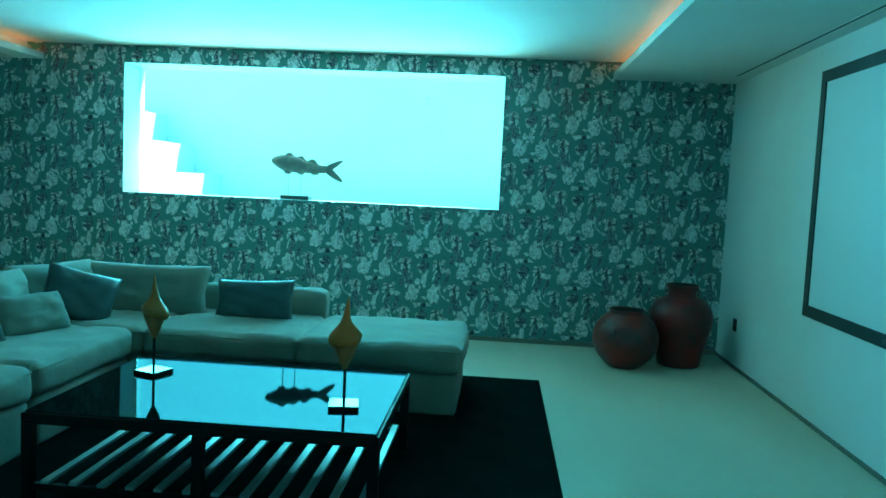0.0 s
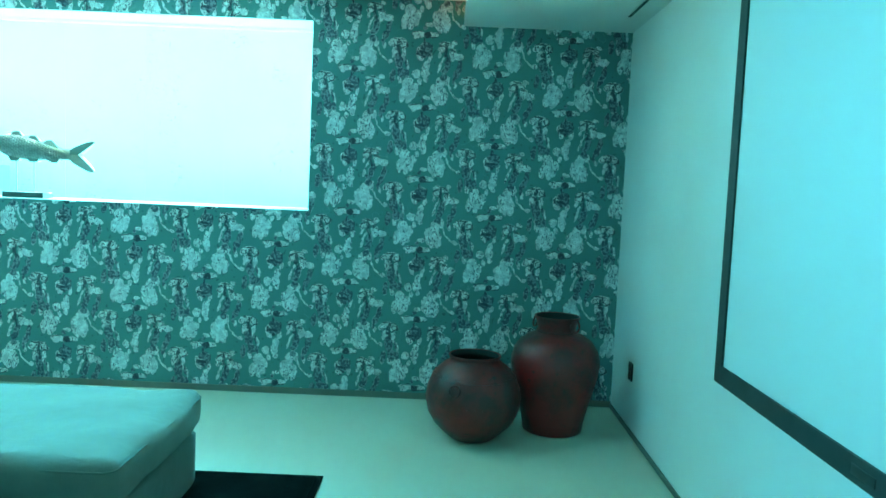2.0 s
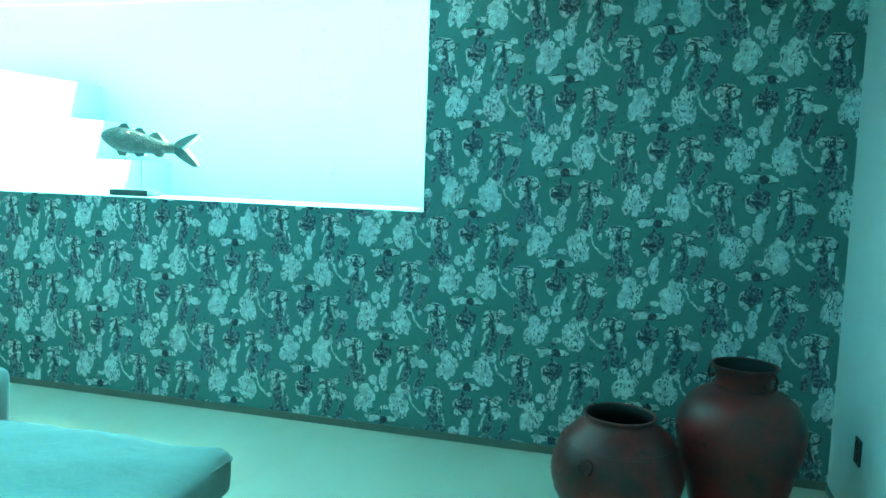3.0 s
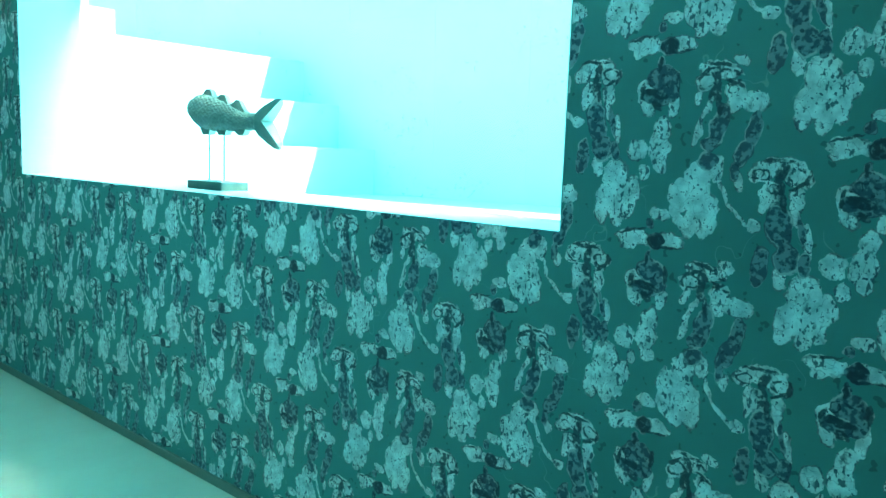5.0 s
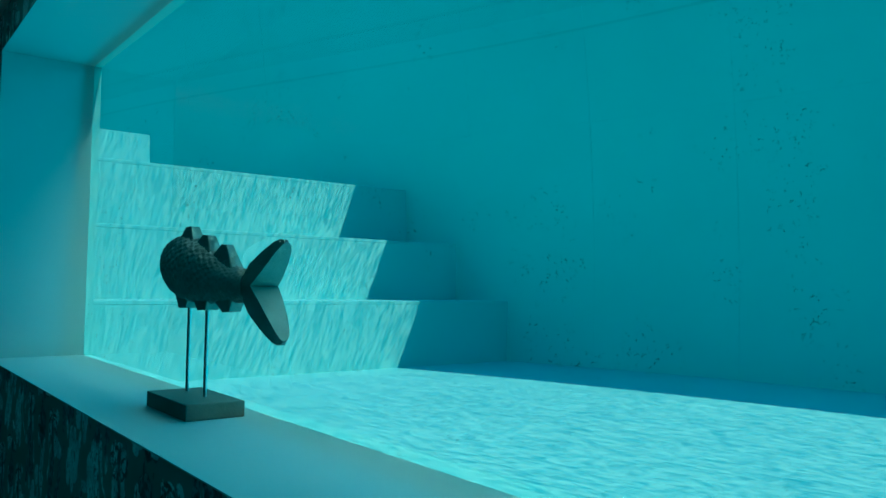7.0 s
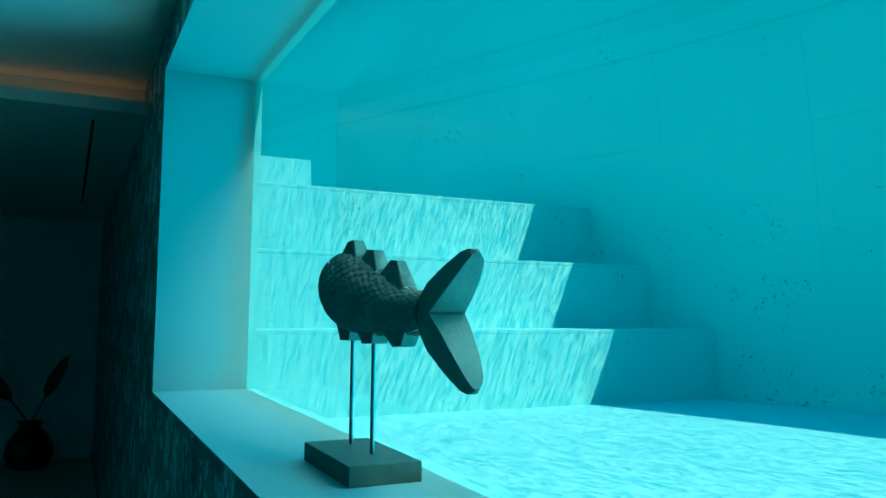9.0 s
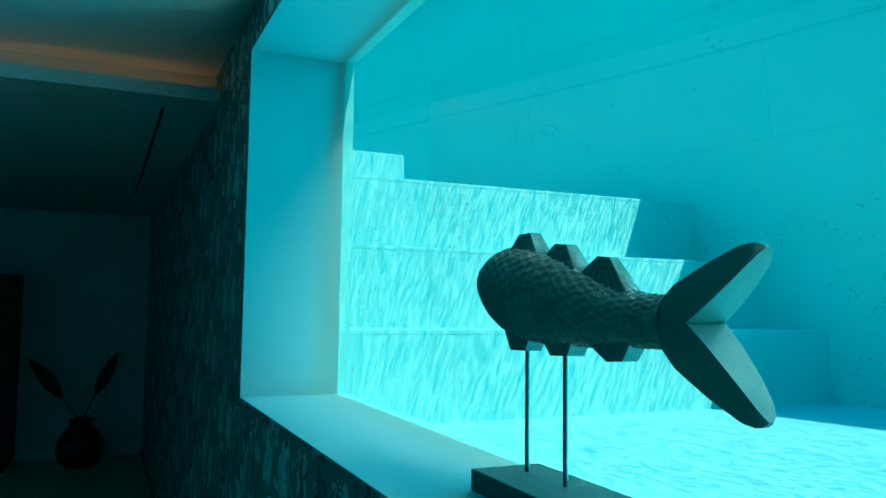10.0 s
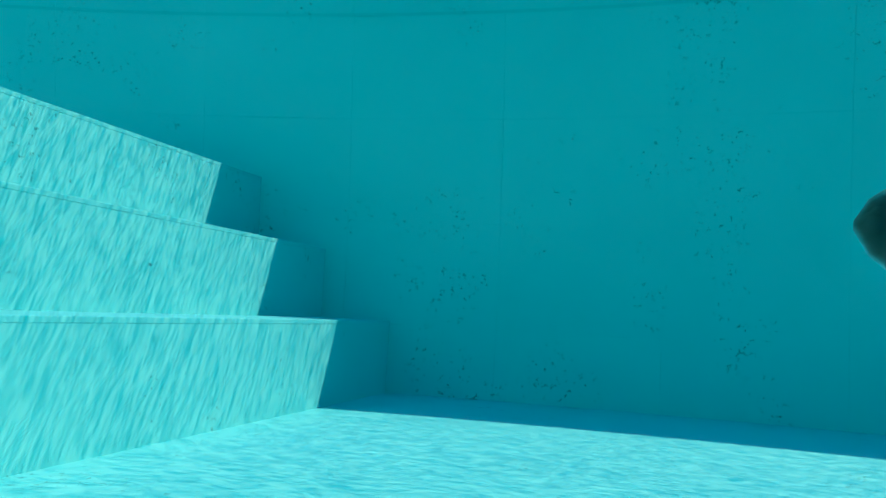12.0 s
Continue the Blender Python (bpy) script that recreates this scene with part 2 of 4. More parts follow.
    m.set(m.mix(has, ground, body), 0.55)
    m.bump(m.noise(geo, 400.0, 2), 0.05, 0.001)
    return m


def pool_material(name, a, b, dashes=0.0):
    """Painted pool lining, faintly mottled, with a few dark scuffs; dashes: broken dark stretches, for joints."""
    m = Mat(name)
    v = m.coords("World")
    big, mid = m.noise(v, 0.9, 3), m.noise(v, 7.0, 4)
    col = m.mix(m.span(big, 0.3, 0.7), a, b)
    rnd = m.add("ShaderNodeObjectInfo").outputs["Random"]
    col = m.mix(m.math("MULTIPLY", rnd, 0.10), col, (0.19, 0.52, 0.58))
    scuff = m.math("MULTIPLY", m.span(m.noise(v, 2.2, 3), 0.52, 0.62), m.span(m.noise(v, 38.0, 4, 0.7), 0.60, 0.65))
    col = m.mix(m.math("MULTIPLY", scuff, 0.7), col, (0.03, 0.12, 0.13))
    if dashes:
        col = m.mix(m.math("MULTIPLY", m.span(m.noise(v, 2.6, 5, 0.7), 0.53, 0.60), dashes), col, (0.02, 0.09, 0.10))
    m.set(col, 0.6)
    m.bump(m.noise(v, 60.0, 3), 0.08, 0.003)
    return m


def water_top_material():
    """Surface of the water: tints the light going down, caustic streaks painted into its transparent colour; mirrors at
    a flat angle.
    """
    m = Mat("water_surface")
    v = m.coords("World", (0.60, 2.3, 1.0), rot=(0, 0, 0.05))
    n1, n2 = m.noise(v, 17.0, 1, 0.5, 0.5), m.noise(v, 31.0, 1, 0.5, 0.5)
    ridge = lambda n, p: m.math("POWER", m.math("SUBTRACT", 1.0, m.math("ABSOLUTE", m.math("SUBTRACT", m.math("MULTIPLY", n, 2.0), 1.0))), p)
    light = m.math("ADD", m.math("MULTIPLY", ridge(n1, 9.0), 0.5), m.math("MULTIPLY", ridge(n2, 9.0), 0.5))
    # noise ridges painted as bright caustics, dim teal between them
    col = m.mix(m.span(light, 0.02, 0.62), (0.085, 0.35, 0.385), (1.0, 1.0, 0.90))
    tr, gl = m.add("ShaderNodeBsdfTransparent"), m.add("ShaderNodeBsdfGlossy")
    m.link(col, tr.inputs[0])
    gl.inputs["Roughness"].default_value = 0.06
    gl.inputs["Color"].default_value = (0.75, 0.97, 0.97, 1)
    fr, mx = m.add("ShaderNodeFresnel"), m.add("ShaderNodeMixShader")
    fr.inputs["IOR"].default_value = 1.333
    m.link(fr.outputs[0], mx.inputs[0])
    m.link(tr.outputs[0], mx.inputs[1])
    m.link(gl.outputs[0], mx.inputs[2])
    m.link(mx.outputs[0], m.out.inputs[0])
    return m


def water_front_material():
    m = Mat("water_behind_glass")
    g = m.add("ShaderNodeBsdfGlass")
    g.inputs["IOR"].default_value, g.inputs["Roughness"].default_value = 1.333, 0.0
    g.inputs["Color"].default_value = (0.62, 0.96, 0.98, 1)
    m.link(g.outputs[0], m.out.inputs[0])
    return m


def emitter(name, color, strength):
    m = Mat(name)
    m.set((0.8, 0.7, 0.5), 0.5, Emission_Color=(*color, 1), Emission_Strength=strength)
    return m


def carved_material():
    """Dark weathered wood with carved scales."""
    m = Mat("carved_scaled_wood")
    v = m.coords("Object", (1.0, 1.0, 1.5))
    vo = m.add("ShaderNodeTexVoronoi")
    m.link(v, vo.inputs["Vector"])
    vo.inputs["Scale"].default_value = 62.0
    d = vo.outputs["Distance"]
    big = m.noise(v, 14.0, 4)
    col = m.mix(m.span(big, 0.3, 0.7), (0.145, 0.180, 0.165), (0.23, 0.28, 0.255))
    col = m.mix(m.span(d, 0.35, 0.75, 0.0, 0.3), col, (0.09, 0.095, 0.088))
    m.set(col, 0.7)
    m.bump(m.math("SUBTRACT", m.math("MULTIPLY", m.noise(v, 90.0, 2), 0.2), d), 0.5, 0.004)
    return m


def smoked_material():
    """Dark blue-green mirrored glass of the table."""
    m = Mat("smoked_glass")
    gl, df, ad = m.add("ShaderNodeBsdfGlossy"), m.add("ShaderNodeBsdfDiffuse"), m.add("ShaderNodeAddShader")
    gl.inputs["Color"].default_value, gl.inputs["Roughness"].default_value = (0.0018, 0.031, 0.035, 1), 0.03
    df.inputs["Color"].default_value = (0.003, 0.006, 0.006, 1)
    m.link(gl.outputs[0], ad.inputs[0])
    m.link(df.outputs[0], ad.inputs[1])
    m.link(ad.outputs[0], m.out.inputs[0])
    return m


def lacquer_material():
    """Dark oxblood lacquer, worn to black and bare patches."""
    m = Mat("worn_oxblood_lacquer")
    v = m.coords("World")
    big, mid, fine = m.noise(v, 5.0, 5, 0.6), m.noise(v, 22.0, 4), m.noise(v, 140.0, 2)
    col = m.mix(m.span(big, 0.40, 0.62), (0.34, 0.016, 0.016), (0.13, 0.011, 0.011))
    col = m.mix(m.span(mid, 0.60, 0.72), col, (0.10, 0.014, 0.014))
    col = m.mix(m.span(fine, 0.70, 0.76), col, (0.12, 0.09, 0.075))
    m.set(col, m.span(mid, 0.3, 0.7, 0.28, 0.46), Specular_IOR_Level=0.5)
    m.bump(m.math("ADD", m.math("MULTIPLY", mid, 0.7), m.math("MULTIPLY", fine, 0.3)), 0.14, 0.005)
    return m


def linen_material(name, a, b, scale=420.0, sheen=0.2):
    m = Mat(name)
    v = m.coords("Object")
    w1, w2 = m.noise(m.coords("Object", (1, 0.12, 0.12)), scale, 2), m.noise(m.coords("Object", (0.12, 1, 1)), scale, 2)
    weave = m.math("ADD", m.math("MULTIPLY", w1, 0.5), m.math("MULTIPLY", w2, 0.5))
    big = m.noise(v, 5.0, 4)
    m.set(m.mix(m.math("ADD", m.math("MULTIPLY", m.span(big, 0.3, 0.7), 0.5), m.math("MULTIPLY", weave, 0.5)), a, b), 0.9, Sheen_Weight=sheen, Specular_IOR_Level=0.2)
    m.bump(m.math("ADD", m.math("MULTIPLY", weave, 0.3), m.math("MULTIPLY", m.noise(v, 13.0, 5, 0.6, 0.6), 0.7)), 0.75, 0.014)
    return m


M = {
    "paper": wallpaper_material().m,
    "white": plain("white_wall_paint", (0.72, 0.78, 0.78), (0.78, 0.84, 0.84), 0.6, 1.5, 180.0, 0.06, space="World", dist=0.002).m,
    "ceiling": plain("ceiling_paint", (0.63, 0.66, 0.65), (0.70, 0.73, 0.72), 0.75, 1.2, 150.0, 0.05, space="World", dist=0.002).m,
    # white recess paint, darkened and tinted teal for the light off the pool
    "reveal": plain("pool_lit_reveal", (0.235, 0.415, 0.43), (0.265, 0.45, 0.465), 0.65, 2.0, 160.0, 0.05, space="World", dist=0.002).m,
    "floor": plain("pale_polished_screed", (0.60, 0.52, 0.40), (0.74, 0.66, 0.53), 0.42, 1.3, 22.0, 0.05, space="World", stretch=(1, 0.35, 1), dist=0.003).m,
    "skirting": plain("taupe_skirting_and_gap", (0.16, 0.14, 0.12), (0.21, 0.19, 0.16), 0.5, 5.0, 120.0, 0.05, space="World").m,
    "gap": plain("dark_gap", (0.015, 0.015, 0.015), (0.025, 0.025, 0.025), 0.8).m,
    "pool": pool_material("pool_lining", (0.265, 0.60, 0.625), (0.30, 0.645, 0.67)).m,
    "joint": pool_material("pool_joint", (0.255, 0.59, 0.615), (0.29, 0.635, 0.66), 0.8).m,
    "stain": pool_material("waterline_stain", (0.215, 0.54, 0.565), (0.25, 0.59, 0.615)).m,
    "deck": plain("stone_deck", (0.42, 0.40, 0.36), (0.52, 0.50, 0.45), 0.8, 2.0, 60.0, 0.2, space="World").m,
    "watertop": water_top_material().m,
    "waterfront": water_front_material().m,
    "led": emitter("warm_led", (1.0, 0.46, 0.13), 0.25).m,
    "linen": linen_material("oatmeal_linen", (0.20, 0.205, 0.175), (0.28, 0.28, 0.24)).m,
    "linen2": linen_material("oatmeal_linen_base", (0.175, 0.18, 0.155), (0.24, 0.24, 0.205)).m,
    "satin": plain("blue_satin", (0.012, 0.056, 0.064), (0.028, 0.11, 0.118), 0.33, 7.0, 300.0, 0.2).m,
    "rug": linen_material("navy_rug_pile", (0.003, 0.007, 0.007), (0.008, 0.014, 0.014), 300.0, 0.0).set(Specular_IOR_Level=0.0).m,
    "black": plain("black_steel", (0.006, 0.006, 0.007), (0.011, 0.011, 0.012), 0.5, 8.0, 200.0, 0.05).set(Specular_IOR_Level=0.15).m,
    # the teal of the slats is the window's reflection put into their colour
    "slat": plain("window_sheen_slat", (0.20, 0.34, 0.34), (0.27, 0.42, 0.42), 0.35, 9.0, 70.0, 0.1, stretch=(1, 0.08, 1)).m,
    "glass": smoked_material().m,
    "gold": plain("ochre_shell_glaze", (0.92, 0.15, 0.025), (0.96, 0.20, 0.04), 0.4, 12.0, 120.0, 0.15).m,
    "bronze": plain("ridged_bronze", (0.62, 0.13, 0.04), (0.80, 0.20, 0.07), 0.35, 14.0, 160.0, 0.1, 0.2).m,
    "steel": plain("dark_steel_rod", (0.20, 0.20, 0.20), (0.30, 0.30, 0.29), 0.35, 20.0, 200.0, 0.1, 0.9).m,
    "mirror": plain("polished_plate", (0.07, 0.12, 0.12), (0.09, 0.15, 0.15), 0.1, 4.0, 80.0, 0.0, 0.9).m,
    "lacquer": lacquer_material().m,
    "scales": carved_material().m,
    "wood": plain("weathered_dark_wood", (0.09, 0.13, 0.115), (0.17, 0.22, 0.195), 0.65, 16.0, 130.0, 0.35, stretch=(0.3, 1, 1)).m,
    "block": plain("dark_wooden_block", (0.03, 0.062, 0.055), (0.06, 0.105, 0.093), 0.65, 16.0, 130.0, 0.35, stretch=(0.3, 1, 1)).m,
    "cut": plain("pale_sawn_wood", (0.11, 0.18, 0.155), (0.19, 0.27, 0.235), 0.6, 22.0, 150.0, 0.25).m,
    "screen": plain("projection_screen", (0.66, 0.77, 0.79), (0.70, 0.81, 0.83), 0.55, 0.8, 300.0, 0.03, space="World", dist=0.001).m,
    "velvet": plain("black_velvet_border", (0.010, 0.010, 0.011), (0.018, 0.018, 0.019), 0.6, 9.0, 300.0, 0.1).m,
    "plastic": plain("black_plastic", (0.015, 0.015, 0.016), (0.022, 0.022, 0.023), 0.35).m,
    "darkwood": plain("dark_stained_wood", (0.018, 0.015, 0.013), (0.035, 0.028, 0.022), 0.5, 6.0, 80.0, 0.15, stretch=(1, 1, 0.1)).m,
    "leaf": plain("dried_dark_leaf", (0.03, 0.035, 0.02), (0.06, 0.06, 0.035), 0.6, 10.0, 90.0, 0.2).m,
}


# ---------------------------------------------------------------- mesh helpers
def box(bm, x0, x1, y0, y1, z0, z1, bevel=0.0, segments=2):
    r = bmesh.ops.create_cube(bm, size=1.0, matrix=Matrix.LocRotScale(((x0 + x1) / 2, (y0 + y1) / 2, (z0 + z1) / 2), None, (x1 - x0, y1 - y0, z1 - z0)))
    if bevel:
        edges = list({e for v in r["verts"] for e in v.link_edges})
        bmesh.ops.bevel(bm, geom=edges, offset=bevel, segments=segments, affect="EDGES", profile=0.5)
    return bm


def boxes(*rows, bevel=0.0):
    bm = bmesh.new()
    for r in rows:
        box(bm, *r, bevel=bevel)
    return bm


def turned(profile, steps=48, cap_low=True, cap_high=False):
    """A body turned round z from (radius, height) pairs."""
    bm = bmesh.new()
    rings = [[bm.verts.new((r * math.cos(2 * math.pi * i / steps), r * math.sin(2 * math.pi * i / steps), z)) for i in range(steps)] for r, z in profile]
    for a, b in zip(rings, rings[1:]):
        for i in range(steps):
            j = (i + 1) % steps
            bm.faces.new((a[i], a[j], b[j], b[i]))
    if cap_low:
        bm.faces.new(rings[0][::-1])
    if cap_high:
        bm.faces.new(rings[-1])
    return bm


def soft(sx, sy, sz, r=0.05, puff=(0, 0, 0), n=14, crease=0.006, seed=0, sag=0.0):
    """An upholstered block, its middle at the origin: rounded edges, swollen sides, slight creases."""
    bm = bmesh.new()
    bmesh.ops.create_cube(bm, size=2.0)
    bmesh.ops.subdivide_edges(bm, edges=bm.edges[:], cuts=n, use_grid_fill=True)
    h = Vector((sx / 2, sy / 2, sz / 2))
    for v in bm.verts:
        u = v.co.copy()
        p = Vector((u.x * h.x, u.y * h.y, u.z * h.z))
        inner = Vector([max(-h[i] + r, min(h[i] - r, p[i])) for i in range(3)])
        d = p - inner
        p = inner + d.normalized() * r if d.length > 1e-9 else p
        w = [max(0.0, 1 - u[i] ** 2) for i in range(3)]
        p.x += puff[0] * u.x * w[1] * w[2]
        p.y += puff[1] * u.y * w[0] * w[2]
        p.z += puff[2] * u.z * w[0] * w[1]
        if u.z > 0:
            p.z -= sag * w[0] * w[1]
        q = p * 5.0 + Vector((seed * 7.3, seed * 3.1, 0))
        p += Vector((noise.noise(q), noise.noise(q + Vector((9, 0, 0))), noise.noise(q + Vector((0, 9, 0))))) * crease * 2
        q = p * 14.0 + Vector((seed * 1.3, 5.0, seed))
        p.z += noise.noise(q) * crease
        v.co = p
    return bm


def tube(points, radius, steps=10, closed=False):
    """A round bar along points."""
    bm = bmesh.new()
    rings, n = [], len(points)
    for i, p in enumerate(points):
        p = Vector(p)
        a = Vector(points[(i - 1) % n] if closed or i else points[0])
        b = Vector(points[(i + 1) % n] if closed or i < n - 1 else points[-1])
        d = (b - a).normalized()
        side = d.cross(Vector((0, 0, 1)) if abs(d.z) < 0.9 else Vector((1, 0, 0))).normalized()
        up = side.cross(d)
        rr = radius[i] if isinstance(radius, (list, tuple)) else radius
        rings.append([bm.verts.new(p + rr * (math.cos(2 * math.pi * k / steps) * side + math.sin(2 * math.pi * k / steps) * up)) for k in range(steps)])
    for i in range(n if closed else n - 1):
        a, b = rings[i], rings[(i + 1) % n]
        for k in range(steps):
            bm.faces.new((a[k], a[(k + 1) % steps], b[(k + 1) % steps], b[k]))
    if not closed:
        bm.faces.new(rings[0][::-1])
        bm.faces.new(rings[-1])
    return bm


def mesh(name, bm, material, smooth=None):
    bmesh.ops.recalc_face_normals(bm, faces=bm.faces[:])
    me = bpy.data.meshes.new(name)
    bm.to_mesh(me)
    bm.free()
    me.materials.append(material)
    if smooth is not None:
        me.shade_smooth()
        if smooth < 180:
            me.set_sharp_from_angle(angle=radians(smooth))
    return me


def part(name, bm, material, parent, label="", smooth=None, m=None):
    """One mesh object under a thing or under a part."""
    ob = new(name, mesh(name, bm, material, smooth))
    ob.parent = parent
    if m is not None:
        ob.matrix_local = m
    return tagged(ob, label)


def thing(name, label, category, m=None, group="", kind=""):
    """An empty at the base of a thing, that holds its parts."""
    ob = new(name)
    ob.empty_display_size = 0.1
    if m is not None:
        ob.matrix_world = m
    return tagged(ob, label, category, group, kind)


def solid(name, bm, material, label, category, kind="structure", smooth=None, m=None):
    ob = new(name, mesh(name, bm, material, smooth))
    if m is not None:
        ob.matrix_world = m
    return tagged(ob, label, category, kind=kind)


# ---------------------------------------------------------------- the room
floor = solid("floor", boxes((XL - 0.2, XR + 0.2, YB - 0.2, YW + 0.02, -0.2, 0.0)), M["floor"], "pale beige polished screed floor with faint streaks", "floor")

# wallpapered wall: four pieces of masonry round the window opening
wall_north = solid("wall_north", boxes(
    (XL - 0.2, WX0, YW, YP, 0.0, 3.1), (WX1, XR + 0.2, YW, YP, 0.0, 3.1),
    (WX0, WX1, YW, YP, 0.0, WZ0 - 0.003), (WX0, WX1, YW, YP, WZ1 + 0.003, 3.1)), M["paper"],
    "teal wallpaper printed with pale jellyfish-like figures", "wall")
wall_east = solid("wall_east", boxes((XR, XR + 0.2, YB - 0.2, YW, 0.0, 3.1)), M["white"], "smooth white painted wall", "wall")
wall_west = solid("wall_west", boxes((XL - 0.2, XL, YB - 0.2, YW, 0.0, 3.1)), M["white"], "white painted wall in deep shade", "wall")
wall_south = solid("wall_south", boxes((XL, XR, YB - 0.2, YB, 0.0, 3.1)), M["white"], "plain white painted wall", "wall")

# lining of the window recess, teal pool light put into its white paint
window = thing("window_1", "wide underwater window into the pool, its white recess coloured teal by pool light", "window", pose((WX0 + WX1) / 2, YW, WZ0), kind="structure")
O = Vector(((WX0 + WX1) / 2, YW, WZ0))


def local(bm, o):
    bmesh.ops.translate(bm, verts=bm.verts[:], vec=-Vector(o))
    return bm


T = 0.0025
part("window_sill", local(boxes((WX0, WX1, YW - 0.001, YG, WZ0 - 0.003, WZ0)), O), M["reveal"], window, "smooth white sill with the pool's teal light in its colour")
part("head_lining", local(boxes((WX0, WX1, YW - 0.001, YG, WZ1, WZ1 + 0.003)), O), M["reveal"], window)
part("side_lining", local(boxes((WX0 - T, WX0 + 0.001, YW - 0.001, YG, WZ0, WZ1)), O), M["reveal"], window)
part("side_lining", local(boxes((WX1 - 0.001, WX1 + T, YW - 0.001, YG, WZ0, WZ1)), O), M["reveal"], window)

# ceilings: raised middle, a dropped soffit on either side with a lip that hides a strip of light
solid("ceiling", boxes((CL - 0.3, CR + 0.3, YB, YW, ZC, ZC + 0.2)), M["ceiling"], "raised white ceiling between dropped soffits", "ceiling")
for side, (x0, x1) in (("east", (CR, XR)), ("west", (XL, CL))):
    s = 1 if side == "east" else -1
    lip = CR if side == "east" else CL
    back = lip + s * 0.17
    bm = boxes((x0, x1, YB, YW, ZS, ZS + 0.030),
               (min(lip, lip + s * 0.018), max(lip, lip + s * 0.018), YB, YW, ZS + 0.0302, ZS + 0.062),
               (min(back, back + s * 0.02), max(back, back + s * 0.02), YB, YW, ZS + 0.0302, ZC))
    solid("soffit_" + side, bm, M["ceiling"], "white dropped ceiling with a lit cove along its edge", "ceiling")
    a, b = sorted((lip + s * 0.095, lip + s * 0.125))
    strip = thing("led_strip", "warm orange light strip hidden in the ceiling cove", "light strip", pose(0, 0, ZS + 0.03), group="cove light strips")
    part("diffuser", local(boxes((a, b, YB + 0.05, YW - 0.03, ZS + 0.034, ZS + 0.044)), (0, 0, ZS + 0.03)), M["led"], strip)
    part("channel", local(boxes((a - 0.006, b + 0.006, YB + 0.04, YW - 0.02, ZS + 0.0302, ZS + 0.034)), (0, 0, ZS + 0.03)), M["mirror"], strip)


def slot(x0, x1, y0, y1):
    """A linear air slot set into a soffit, with a thin frame."""
    o = ((x0 + x1) / 2, (y0 + y1) / 2, ZS)
    v = thing("ceiling_vent", "narrow dark linear air slot in the ceiling", "vent", pose(*o), group="linear air slots")
    part("opening", local(boxes((x0, x1, y0, y1, ZS - 0.003, ZS - 0.0005)), o), M["gap"], v)
    t = 0.006
    for r in ((x0 - t, x0, y0 - t, y1 + t), (x1, x1 + t, y0 - t, y1 + t), (x0, x1, y0 - t, y0), (x0, x1, y1, y1 + t)):
        part("frame", local(boxes((*r, ZS - 0.005, ZS - 0.0005)), o), M["ceiling"], v)


slot(2.238, 2.260, -2.5, 5.14)
slot(-7.7, -4.40, 5.372, 5.388)

# skirting: flush taupe strip under the paper; under the white wall a taupe strip put in for the dark of a shadow gap
solid("baseboard_north", boxes((XL, XR, YW - 0.012, YW, 0.0, 0.042), bevel=0.002), M["skirting"], "low taupe strip for skirting and shadow gap", "skirting")
solid("shadow_gap_strip_east", boxes((XR - 0.010, XR, YB, YW - 0.012, 0.0, 0.030), bevel=0.002), M["skirting"], "low taupe strip for skirting and shadow gap", "skirting")

# ---------------------------------------------------------------- the pool behind the glass
solid("ground", boxes((-60, 60, PY + 0.30, 90, WATER - 0.3, WATER), (-60, 60, -60, YW + 0.02, WATER - 0.2, WATER),
      (-60, PX0 - 0.3, YW + 0.02, PY + 0.30, WATER - 0.3, WATER), (PX1 + 0.3, 60, YW + 0.02, PY + 0.30, WATER - 0.3, WATER)),
      M["deck"], "pale stone deck round the pool", "ground")
solid("pool_floor", boxes((PX0, PX1, YP, PY + 0.3, PF - 0.2, PF)), M["pool"], "pale turquoise pool floor under rippled sunlight", "pool floor")
solid("pool_wall_south", boxes((PX0, WX0, YP + 0.001, YP + 0.02, PF, WATER), (WX1, PX1, YP + 0.001, YP + 0.02, PF, WATER),
      (WX0, WX1, YP + 0.001, YP + 0.02, PF, WZ0 - 0.002), (WX0, WX1, YP + 0.001, YP + 0.02, WZ1 + 0.002, WATER),
      (PX0, PX1, YW + 0.02, YP + 0.001, 3.1005, WATER)), M["pool"], "turquoise pool wall round the window", "pool wall")
# the part of the opening that lies behind the glass
solid("pool_reveal", boxes((WX0 - 0.012, WX0 + 0.0005, YG, YP + 0.02, WZ0, WZ1), (WX1 - 0.0005, WX1 + 0.012, YG, YP + 0.02, WZ0, WZ1),
      (WX0, WX1, YG, YP + 0.02, WZ0 - 0.0028, WZ0 - 0.0005), (WX0, WX1, YG, YP + 0.02, WZ1 + 0.0005, WZ1 + 0.0028)), M["pool"], "wet edge of the window opening", "pool wall")
for nm, x0, x1 in (("pool_wall_west", PX0 - 0.3, PX0), ("pool_wall_east", PX1, PX1 + 0.3)):
    solid(nm, boxes((x0, x1, YP, PY + 0.3, PF - 0.2, WATER)), M["pool"], "turquoise pool end wall", "pool wall")
pool_far = solid("pool_wall_north", boxes((PX0, PX1, PY + 0.003, PY + 0.3, PF, WATER)), M["joint"], "turquoise pool wall of large flush panels with scuffs", "pool wall")

